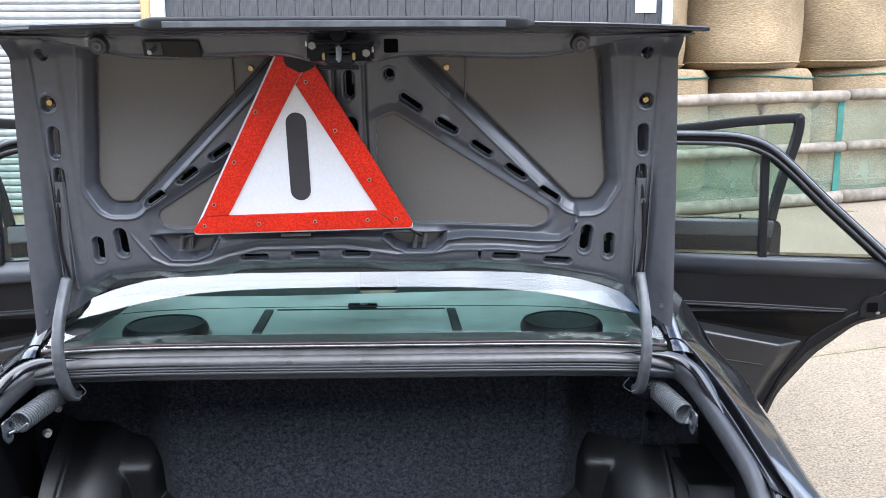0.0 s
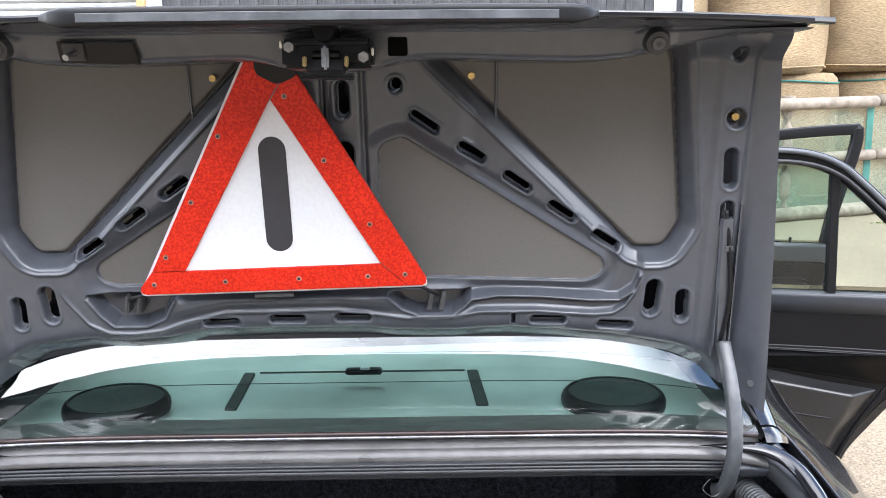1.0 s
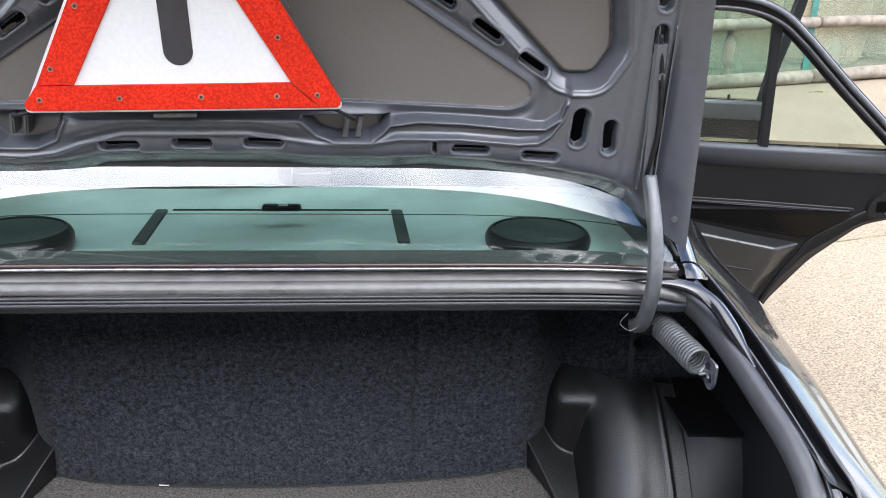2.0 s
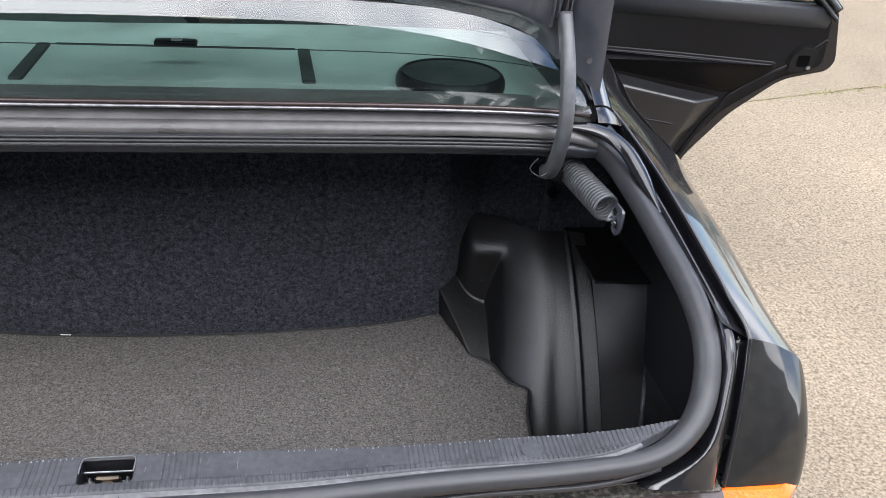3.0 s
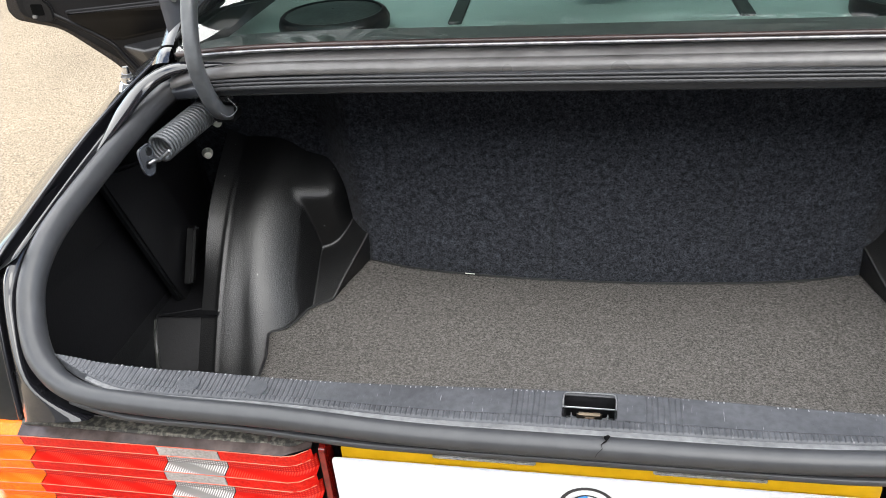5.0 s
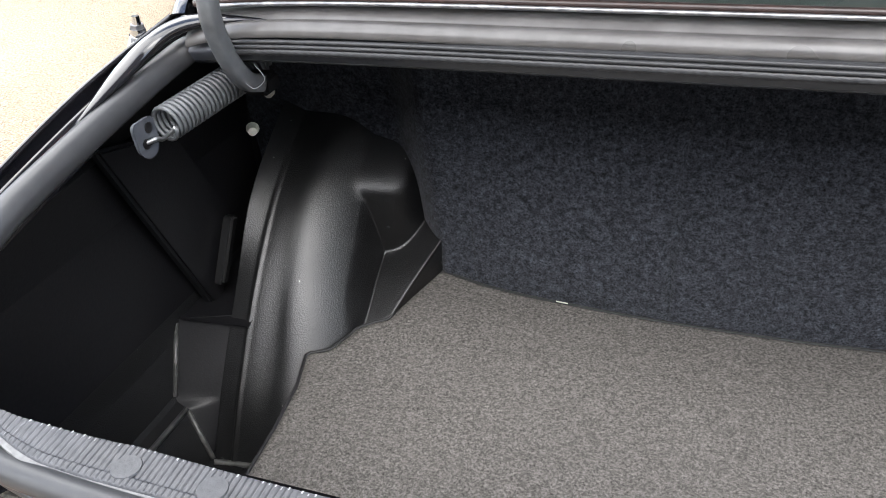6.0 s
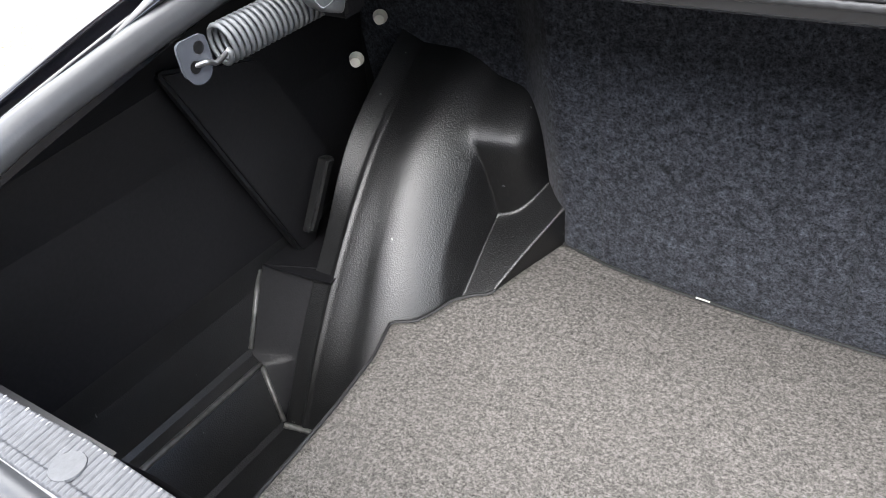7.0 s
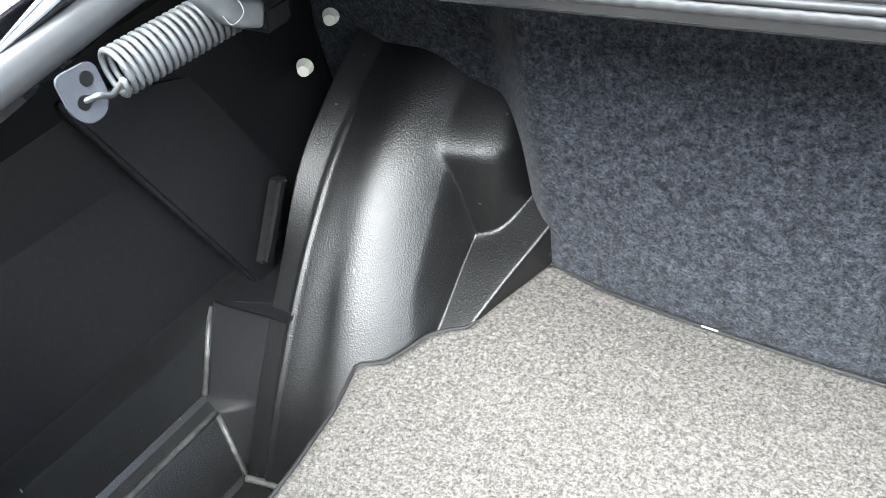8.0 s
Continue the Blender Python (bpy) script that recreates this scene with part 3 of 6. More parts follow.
latch = part("latch", at_latch(-0.048, 0.048, 0.258, 0.292, 1.4365, 1.466, bevel=0.004), M_BLACK, boot_lid, "black latch with bright steel claw")
part("latch_cap", at_latch(-0.046, 0.046, 0.246, 0.262, 1.4590, 1.4655, bevel=0.003), M_BLACK, latch)
part("housing", at_latch(-0.021, 0.021, 0.243, 0.262, 1.4300, 1.4440, bevel=0.003), M_BLACK, latch)
part("housing", at_latch(-0.030, 0.030, 0.245, 0.268, 1.4240, 1.4300, bevel=0.003), M_BLACK, latch)
part("claw", at_latch(-0.0038, 0.0038, 0.236, 0.262, 1.4335, 1.4575, bevel=0.0025), M_STEEL, latch)
part("claw_pin", cylinder((-0.014, 0.250, 1.4665), (0.014, 0.250, 1.4665), 0.0042, 12), M_BLACK, latch)
for s, z in ((-1, 1.4765), (1, 1.4660)):
    part("bolt", cylinder((s * 0.0385, 0.258, z), (s * 0.0385, 0.2525, z - 0.001), 0.0072, 20), M_BLACK, latch)
    part("bolt_head", cylinder((s * 0.0385, 0.253, z - 0.001), (s * 0.0385, 0.2475, z - 0.002), 0.0058, 6), M_STEEL, latch)
    part("guide", at_latch(s * 0.0215 - 0.0022, s * 0.0215 + 0.0022, 0.2395, 0.246, 1.4365, 1.4470, bevel=0.001), M_BRASS, latch, "brass guide pin")
    part("shim", at_latch(s * 0.0475 - 0.0014, s * 0.0475 + 0.0014, 0.252, 0.258, 1.4560 - 0.008 * (s > 0), 1.4640 - 0.008 * (s > 0), bevel=0.0008), M_CREAM, latch)
part("lock_barrel", cylinder((0, 0.275, 1.488), (0, 0.232, 1.4905), 0.0125, 24, 0.011), M_BLACK, latch)
lamp_box = part("boot_lamp", prism(rounded([(-0.287, 1.4625), (-0.203, 1.4605), (-0.206, 1.4835), (-0.287, 1.4845)], 0.002), lambda a, z, h: (a, 0.2825 - (z - 1.4625) * 0.42 - h, z), 0.004, 0.001), M_BLACK, boot_lid, "black courtesy lamp housing with switch")
part("switch", prism(rounded([(-0.281, 1.4645), (-0.258, 1.4645), (-0.258, 1.4825), (-0.281, 1.4825)], 0.003), lambda a, z, h: (a, 0.2775 - (z - 1.4645) * 0.42 - h, z), 0.003, 0.001), M_BAR, lamp_box)
part("plunger", cylinder((-0.268, 0.274, 1.474), (-0.272, 0.256, 1.4665), 0.0036, 12), M_STEEL, lamp_box)

# hinge arms, wires and springs
for s in (-1, 1):
    arm = [(s * 0.492, 0.425, 0.892), (s * 0.492, 0.400, 0.905), (s * 0.492, 0.378, 0.940), (s * 0.492, 0.368, 0.985), (s * 0.492, 0.385, 1.04), (s * 0.491, 0.425, 1.10)]
    hinge = part("hinge_arm", sweep(smooth_path(arm, 10), rounded([(-0.0095, -0.0085), (0.0095, -0.0085), (0.0095, 0.0085), (-0.0095, 0.0085)], 0.006, 3), up=Vector((1, 0, 0))), M_HINGE, car, "grey swan-neck boot hinge", smooth=True)
    part("bracket", sweep([on_lid(s * 0.491, lz(1.095), 0.004), on_lid(s * 0.486, lz(1.18), 0.004), on_lid(s * 0.483, lz(1.27), 0.002)], [(-0.009, -0.003), (0.009, -0.003), (0.009, 0.004), (0.006, 0.008), (-0.006, 0.008), (-0.009, 0.004)], up=LID_W), M_LID, hinge)
    for du in (-0.011, 0.010):
        part("hinge_cheek", prism(rounded([(lz(1.075), -0.006), (lz(1.085), 0.016), (lz(1.150), 0.012), (lz(1.290), 0.004), (lz(1.290), -0.006)], 0.004, 3), lambda p, q, h: on_lid(s * (0.489 + du) + h, p, q), 0.0018, 0.0005), M_LID, hinge)
    part("cable", sweep(smooth_path([on_lid(s * 0.489, lz(1.10), 0.012), on_lid(s * 0.494, lz(1.16), 0.015), on_lid(s * 0.489, lz(1.22), 0.013), on_lid(s * 0.481, lz(1.28), 0.004)], 8), circle(0.003, 8)), M_BLACK, hinge, smooth=True)
    part("bolt", cylinder(on_lid(s * 0.487, lz(1.232), 0.008), on_lid(s * 0.487, lz(1.232), 0.014), 0.005, 6), M_HINGE, hinge)
    part("wire_clip", sweep(smooth_path([(s * 0.470, 0.390, 0.925), (s * 0.460, 0.388, 0.912), (s * 0.472, 0.386, 0.902), (s * 0.484, 0.39, 0.905)], 8), circle(0.0005, 6)), M_HINGE, hinge)
    a, b = Vector((s * 0.552, 0.338, 0.878)), Vector((s * 0.524, 0.478, 0.892))
    ax = (b - a).normalized()
    e1 = ax.cross(Vector((0, 0, 1))).normalized()
    e2 = ax.cross(e1)
    turns, steps = 25, 18
    coil = [a + (b - a) * (i / (turns * steps)) + (e1 * math.cos(2 * math.pi * i / steps) + e2 * math.sin(2 * math.pi * i / steps)) * 0.0165 for i in range(turns * steps + 1)]
    spring = part("spring", sweep(coil, circle(0.0023, 7), up=ax), M_HINGE, car, "grey steel coil spring, lightly rusted", smooth=True)
    part("hook", sweep(smooth_path([coil[0], a + e2 * 0.012 - ax * 0.006, a - ax * 0.016 + e1 * 0.004 + e2 * 0.006, Vector((s * 0.557, 0.316, 0.869)), Vector((s * 0.566, 0.312, 0.868))], 8), circle(0.0024, 7)), M_STEEL, spring, smooth=True)
    tab = rounded([(0.300, 0.892), (0.332, 0.892), (0.334, 0.865), (0.326, 0.852), (0.311, 0.852), (0.302, 0.863)], 0.008)
    plate = part("spring_bracket", prism(tab, lambda p, q, h: (s * (0.558 + h), p, q), 0.004, 0.0012), M_LID, car, "grey bracket with two holes")
    for hy, hz in ((0.314, 0.868), (0.322, 0.882)):
        part("hole", cylinder((s * 0.5575, hy, hz), (s * 0.5570, hy, hz), 0.0055, 14), M_BLACK, plate)
    part("hinge_pivot", box(s * 0.505 - 0.012, s * 0.505 + 0.020, 0.425, 0.455, 0.876, 0.896, 0.004), M_BLACK, car)

# rubber seal round the boot opening
half = [(0.0, -0.0055, 0.7545), (0.16, -0.0045, 0.7545), (0.30, 0.002, 0.757), (0.43, 0.005, 0.759), (0.51, 0.013, 0.763), (0.555, 0.035, 0.777), (0.580, 0.065, 0.802), (0.588, 0.098, 0.838),
        (0.588, 0.150, 0.866), (0.584, 0.245, 0.889), (0.580, 0.345, 0.908), (0.570, 0.400, 0.922), (0.550, 0.416, 0.933), (0.515, 0.408, 0.940), (0.44, 0.392, 0.946), (0.2, 0.386, 0.950)]
loop = half + [(0, 0.386, 0.950)] + [(-x, y, z) for x, y, z in half[:0:-1]]
seal_path = smooth_path(loop, 10, True)
slim = [1.0 - 0.58 * min(1, max(0, (q.y - 0.36) / 0.03)) * min(1, max(0, (0.565 - abs(q.x)) / 0.06)) for q in seal_path]
slim = [k - 0.20 * min(1, max(0, (0.045 - q.y) / 0.04)) for k, q in zip(slim, seal_path)]
cup = rounded([(-0.011, -0.012), (0.011, -0.012), (0.0150, 0.003), (0.007, 0.0135), (-0.007, 0.0135), (-0.0145, 0.002)], 0.008, 3)
seal = part("boot_seal", sweep(seal_path, cup, True, up=Vector((0, -0.55, 0.84)), sizes=slim), M_RUBBER, car, "dark grey rubber boot seal, split at the centre", smooth=True)
def on_seal(x, a, r=0.0121):
    return (x, -0.0055 - r * math.sin(a), 0.7545 + r * math.cos(a))


part("split", sweep([on_seal(x, a) for x, a in ((0.012, -0.35), (0.009, -0.05), (0.0105, 0.25), (0.006, 0.55), (0.0072, 0.85), (0.003, 1.2), (0.001, 1.6))], [(-0.0010, -0.0012), (0.0010, -0.0012), (0.0010, 0.0012), (-0.0010, 0.0012)], up=Vector((0, -0.6, 0.8)), sizes=[0.4, 0.8, 0.6, 0.22, 0.18, 0.16, 0.15]), M_GAP, seal, "dark crack")
part("split_notch", mesh("split_notch", [on_seal(0.0085, -0.15, 0.0128), on_seal(0.0140, -0.2, 0.0128), on_seal(0.0115, 0.22, 0.0129), on_seal(0.0098, 0.26, 0.0129)], [(0, 1, 2, 3)]), M_GAP, seal)
lip = [Vector((x, -0.0035 + 0.0085 * sstep(abs(x), 0.18, 0.36) + 0.012 * max(0, (abs(x) - 0.42) / 0.1) ** 2, 0.7385 + 0.003 * sstep(abs(x), 0.2, 0.4) + 0.008 * max(0, (abs(x) - 0.42) / 0.1) ** 2)) for x in np.linspace(-0.52, 0.52, 61)]
part("seal_lip", sweep(lip, rounded([(-0.007, -0.0035), (0.007, -0.0035), (0.007, 0.0030), (-0.007, 0.0030)], 0.0025, 3)), M_RUBBER, seal, "thin lower lip of the seal", smooth=True)

# ribbed sill cover with the striker well
rng_sill = random.Random(11)
NU, NV = 1801, 40
X0, T = np.meshgrid(np.linspace(-0.548, 0.548, NU), np.linspace(0, 1, NV))
inner_y = 0.052 + 0.004 * np.cos(X0 / 0.515 * 6.0) - 0.012 * np.clip((np.abs(X0) - 0.40) / 0.1, 0, 1)
outer_y = 0.001 + 0.010 * sstep(np.abs(X0), 0.12, 0.34) + 0.040 * np.clip((np.abs(X0) - 0.455) / 0.105, 0, 1) ** 1.6
SY = outer_y + (inner_y - outer_y) * T
SZ = 0.7645 + 0.003 * T + 0.018 * sstep(np.abs(X0), 0.40, 0.58) - 0.010 * (1 - sstep(T, 0.0, 0.12)) - 0.012 * sstep(T, 0.93, 1.0)
rib = 0.5 + 0.5 * np.cos(2 * np.pi * X0 / 0.0050)
where = np.maximum(sstep(np.abs(X0), 0.26, 0.27), (1 - sstep(np.abs(np.abs(X0) - 0.060), 0.018, 0.02)))
SZ -= 0.0013 * rib ** 14 * where * sstep(T, 0.3, 0.34) * (1 - sstep(T, 0.92, 0.95))
SZ -= 0.0012 * rib ** 10 * (1 - sstep(np.abs(T - 0.20), 0.08, 0.09)) - 0.0015 * (1 - sstep(T, 0.29, 0.31))
wdx, wdy = np.abs(X0 + 0.005) - 0.0195, np.abs(SY - 0.0345) - 0.0110
well = np.hypot(np.maximum(wdx, 0), np.maximum(wdy, 0)) + np.minimum(np.maximum(wdx, wdy), 0) - 0.004
SZ -= 0.060 * (1 - sstep(well, -0.0012, 0.0008))
sill = part("sill_cover", field("sill_cover", X0, SY, SZ), M_SILL, car, "ribbed grey plastic sill cover, scuffed")
for nm, q in (("well_floor", (-0.0285, 0.0185, 0.0195, 0.0490, 0.7330, 0.7350)), ("well_wall", (-0.0290, -0.0279, 0.0198, 0.0488, 0.735, 0.7640)), ("well_wall", (0.0179, 0.0190, 0.0198, 0.0488, 0.735, 0.7640)), ("well_wall", (-0.0285, 0.0185, 0.0482, 0.0492, 0.735, 0.7640))):
    part(nm, box(*q), M_BLACK, sill)
striker = part("striker", box(-0.0165, 0.0065, 0.0300, 0.0345, 0.742, 0.7600, 0.0018), M_STRIKER, sill, "worn plated steel striker")
part("striker_foot", box(-0.0100, 0.0005, 0.0245, 0.0300, 0.740, 0.7570, 0.0012), M_STRIKER, striker)
for cx in (-0.0215, 0.0115):
    part("striker_guide", box(cx - 0.005, cx + 0.005, 0.028, 0.040, 0.736, 0.7560, 0.0045, 3), M_HINGE, sill, "grubby grey nylon guide", smooth=True)
part("well_rod", sweep([(-0.0280, 0.0430, 0.7555), (0.0180, 0.0430, 0.7550)], circle(0.0010, 8)), M_STEEL, sill)
part("well_rim", sweep(smooth_path([(-0.0285, 0.0300, 0.7668), (-0.0285, 0.0440, 0.7672), (-0.0250, 0.0492, 0.7674), (-0.005, 0.0496, 0.7674), (0.0150, 0.0492, 0.7674), (0.0185, 0.0440, 0.7672), (0.0185, 0.0300, 0.7668)], 6), circle(0.0007, 6)), M_EDGE, sill, smooth=True)


def sill_outer(x):
    return 0.001 + 0.010 * float(sstep(abs(x), 0.12, 0.34)) + 0.040 * min(1, max(0, (abs(x) - 0.455) / 0.105)) ** 1.6


part("sill_edge", sweep([(x, sill_outer(x) + 0.0015, 0.7625 + 0.018 * float(sstep(abs(x), 0.40, 0.58))) for x in np.linspace(-0.50, 0.50, 81)], rounded([(-0.0040, -0.002), (0.0036, -0.002), (0.0036, 0.0018), (-0.0040, 0.0014)], 0.001, 2)), M_EDGE, sill, "pale front edge")
wear, wf = [], []
for k in range(-98, 99):
    x = k * 0.0050
    for v, chance, ln in ((0.885, 0.55, 0.0024), (0.20, 0.45, 0.0050)):
        if rng_sill.random() > chance or (abs(x + 0.005) < 0.028 and v > 0.3):
            continue
        y0 = sill_outer(x)
        y = y0 + (0.052 + 0.004 * math.cos(x / 0.515 * 6.0) - 0.012 * min(1, max(0, (abs(x) - 0.40) / 0.1)) - y0) * v + rng_sill.uniform(-0.0008, 0.0008)
        z = 0.7645 + 0.003 * v + 0.018 * float(sstep(abs(x), 0.40, 0.58)) + 0.0003
        hw, hl = rng_sill.uniform(0.0003, 0.0007), ln * rng_sill.uniform(0.3, 0.6)
        n0 = len(wear)
        wear += [(x + 0.0022 - hw, y - hl, z), (x + 0.0022 + hw, y - hl, z), (x + 0.0022 + hw, y + hl, z), (x + 0.0022 - hw, y + hl, z)]
        wf.append((n0, n0 + 1, n0 + 2, n0 + 3))
part("rib_wear", mesh("rib_wear", wear, wf), M_FRAYED, sill, "pale scuffs on the rib ends")["kind"] = "stuff"
for cx in (-0.395, -0.324, 0.392):
    part("plug", cylinder((cx, 0.030, 0.766), (cx, 0.030, 0.7672), 0.0115, 24, 0.0108), M_SILL, sill)
for s in (-1, 1):
    part("rear_wall", box(min(s * 0.40, s * 0.705), max(s * 0.40, s * 0.705), 0.054, 0.060, 0.34, 0.745), M_BLACK, car, "dark inner rear wall of the boot")
part("inner_lip", surface("inner_lip", lambda u, t: (u, 0.052 - 0.012 * max(0, (abs(u) - 0.40) / 0.1) + 0.002, 0.758 - 0.36 * t), np.linspace(-0.55, 0.55, 12), np.linspace(0, 1, 3)), M_BLACK, car)

# front edge of the opening under the rear window, and the shelf panel under it
deck = [(0.470, 0.986), (0.424, 0.982), (0.414, 0.9785), (0.4105, 0.9775), (0.4085, 0.9785), (0.4015, 0.9745), (0.3970, 0.9712), (0.3955, 0.9690), (0.3935, 0.9712), (0.3895, 0.9690), (0.3855, 0.9640), (0.3835, 0.9590), (0.3850, 0.9565),
        (0.3900, 0.9550), (0.3910, 0.9440), (0.3885, 0.9430), (0.3900, 0.9395), (0.3960, 0.9300), (0.4020, 0.9255), (0.4120, 0.9235), (0.60, 0.922)]


def deck_point(u, k):
    y, z = deck[k]
    if k >= 13:
        return (u * 0.552, y + 0.012 * abs(u) ** 8, z - 0.012 * abs(u) ** 8)
    return (u * 0.548, y + 0.010 * abs(u) ** 10, z - 0.020 * abs(u) ** 10)


part("rear_deck", surface("rear_deck", lambda u, k: deck_point(u, int(k)), np.linspace(-1, 1, 61), range(13), flip=True), M_DECK, car, "dark body lip below the rear window, sky sheen in its colour", smooth=True)
part("boot_lip", surface("boot_lip", lambda u, k: deck_point(u, int(k)), np.linspace(-1, 1, 41), range(13, len(deck)), flip=True), M_LID, car, "smooth dark grey underside of the lip", smooth=True)
for s in (-1, 1):
    bend = smooth_path([(s * 0.44, 0.398, 0.9670), (s * 0.515, 0.400, 0.9650), (s * 0.553, 0.396, 0.9580), (s * 0.577, 0.376, 0.9450), (s * 0.588, 0.335, 0.9260), (s * 0.592, 0.270, 0.9050)], 8)
    part("deck_end", sweep(bend, circle(0.0115, 14, 1.0, 0.55), up=Vector((0, -0.35, 0.94)), sizes=[sstep(i / len(bend), -0.05, 0.35) * (1 - 0.9 * sstep(i / len(bend), 0.75, 1.0)) for i in range(len(bend))]), M_PAINT, car, "painted lip turning back beside the seal", smooth=True)
for r, y, z in ((0.0022, 0.3800, 0.9545), (0.0022, 0.3790, 0.9500), (0.0036, 0.3805, 0.9448)):
    part("seal_welt", sweep([(u * 0.50, y + 0.010 * abs(u) ** 6, z - 0.008 * abs(u) ** 6 + (0.0004 * math.sin(u * 900) if r > 0.003 else 0)) for u in np.linspace(-1, 1, 400 if r > 0.003 else 41)], circle(r, 7)), M_RUBBER, car, smooth=True)

# carpeted bulkhead, set back at both ends
def bulk_recess(a):
    return 0.058 * sstep(a, 0.392, 0.475)


BX, BZ = np.meshgrid(np.linspace(-0.715, 0.715, 480), np.linspace(0.40, 0.935, 70))
BZ = 0.40 + (BZ - 0.40) * (1 - 0.15 * sstep(np.abs(BX), 0.625, 0.66))
BY = 0.660 - 0.12 * (BZ - 0.507) + 0.004 * np.sin(BX * 9) * np.sin(BZ * 14)
for sx in (-0.078, 0.203, -0.35, 0.36):
    BY += (0.0050 if abs(sx) < 0.3 else 0.0025) * np.exp(-((BX - sx - 0.004 * np.sin(BZ * 9)) / 0.0028) ** 2)
BY += bulk_recess(np.abs(BX))
part("bulkhead_carpet", field("bulkhead_carpet", BX, BY, BZ), M_CARPET, car, "dark charcoal carpet on the boot bulkhead")
part("carpet_button", cylinder((0.592, 0.685, 0.740), (0.592, 0.674, 0.739), 0.010, 18, 0.007), M_BLACK, car, "black plastic carpet stud")


# moulded wheel-arch liners
def soft_interp(z, at, values, w):
    """Table with its kinks rounded over a width w."""
    taps = [(k / 8.0, 1.0 - abs(k) / 9.0) for k in range(-8, 9)]
    return sum(np.interp(z + w * d, at, values) * g for d, g in taps) / sum(g for d, g in taps)


def arch_edge(z):
    """Flange of the liner: how far forward it lies at a height."""
    return soft_interp(z, [0.300, 0.360, 0.391, 0.448, 0.500, 0.551, 0.599, 0.645, 0.675, 0.700, 0.720, 0.745, 0.770, 0.800, 0.830, 0.870],
                     [0.308, 0.342, 0.361, 0.393, 0.429, 0.465, 0.505, 0.549, 0.583, 0.619, 0.648, 0.690, 0.735, 0.790, 0.850, 0.925], 0.035)


def softplus(x, w):
    return w * np.logaddexp(0.0, x / w)


def liner(s):
    top, tilt = (0.815, 0.9) if s < 0 else (0.700, 0.3)
    spread = (lambda z: sstep(z, 0.56, 0.70)) if s < 0 else (lambda z: 1.0)
    A, Z0 = np.meshgrid(np.linspace(0.385, 0.640, 230), np.linspace(0.360, top, 330))
    bulk = 0.660 - 0.12 * (Z0 - 0.507) + bulk_recess(A) + 0.016
    edge = arch_edge(Z0)
    sink = soft_interp(Z0, [0.36, 0.42, 0.49, 0.54, 0.60, 0.66, 0.71, 0.75], [0.003, 0.006, 0.011, 0.012, 0.010, 0.006, 0.002, 0.0], 0.05)
    # barrel of the arch: sunk behind the flange, rounding away towards the middle of the boot
    crown = soft_interp(Z0, [0.36, 0.50, 0.57, 0.66, 0.72, 0.80], [0.545, 0.550, 0.568, 0.574, 0.568, 0.550], 0.07)
    barrel = edge + sink * sstep(0.604 - A, 0.0, 0.045) + 12.5 * np.clip(crown - A, 0, 1) ** 2 + 150.0 * np.clip(soft_interp(Z0, [0.50, 0.54, 0.62, 0.70], [0.484, 0.497, 0.500, 0.500], 0.03) - A, 0, 1) ** 2
    # suspension tower: an upright face under a sloping top
    tower = 0.620 + 0.30 * np.clip(0.512 - A, 0, 1) + 1.35 * softplus(Z0 - 0.664 + 0.12 * np.clip(0.512 - A, 0, 1), 0.006) + 2.6 * softplus(0.447 - A, 0.006)
    # foot along the bulkhead: a sloping tread with a steep inner wall
    tread = 0.608 + 1.69 * (Z0 - 0.545) + 8.0 * softplus(A - 0.484, 0.0015)
    lean = A + 0.16 * (Z0 - 0.503)
    wall = np.interp(lean, [0.395, 0.412, 0.430, 0.442, 0.460, 0.476, 0.500], [0.712, 0.655, 0.594, 0.546, 0.530, 0.514, 0.490]) - 0.006
    foot = tread + softplus(wall - tread, 0.0040)
    k = 0.0028
    low = np.minimum(np.minimum(barrel, tower), foot)
    Yv = low - k * np.log(np.exp((low - barrel) / k) + np.exp((low - tower) / k) + np.exp((low - foot) / k))
    Yv = np.minimum(Yv, bulk)
    # flat flange with its raised bead, turned down at the outer edge
    fl = sstep(A, 0.599, 0.603)
    Yv = Yv * (1 - fl) + (edge - tilt * np.clip(A - 0.603, 0, 0.03) * spread(Z0)) * fl
    Yv -= 0.0030 * np.exp(-((A - 0.603) / 0.0035) ** 2) * (1 - sstep(Z0, 0.68, 0.73))
    Yv += 0.06 * sstep(A, 0.632, 0.640)
    ob = part("wheel_arch_liner", field("wheel_arch_liner", s * A, Yv, Z0, flip=s < 0), M_LINER, car, "grained black plastic wheel-arch liner")
    part("tower_mark", box(min(s * 0.468, s * 0.479), max(s * 0.468, s * 0.479), 0.6325, 0.6345, 0.5985, 0.6000), M_HINGE, ob)
    # side pocket: stepped outer wall, floor and front wall
    prof = [(0.708, 0.560), (0.706, 0.535), (0.690, 0.456), (0.685, 0.450), (0.668, 0.444), (0.664, 0.438), (0.632, 0.382), (0.626, 0.377), (0.48, 0.374)]
    fy = [0.442, 0.433, 0.376, 0.372, 0.368, 0.366, 0.350, 0.347, 0.345]
    part("side_pocket", surface("side_pocket", lambda kk, t: (s * prof[int(kk)][0], 0.055 + (fy[int(kk)] - 0.055) * t, prof[int(kk)][1]), range(len(prof)), np.linspace(0, 1, 6), flip=s > 0), M_LINER, car, "black plastic side pocket")
    pz = [q[1] for q in prof][::-1]
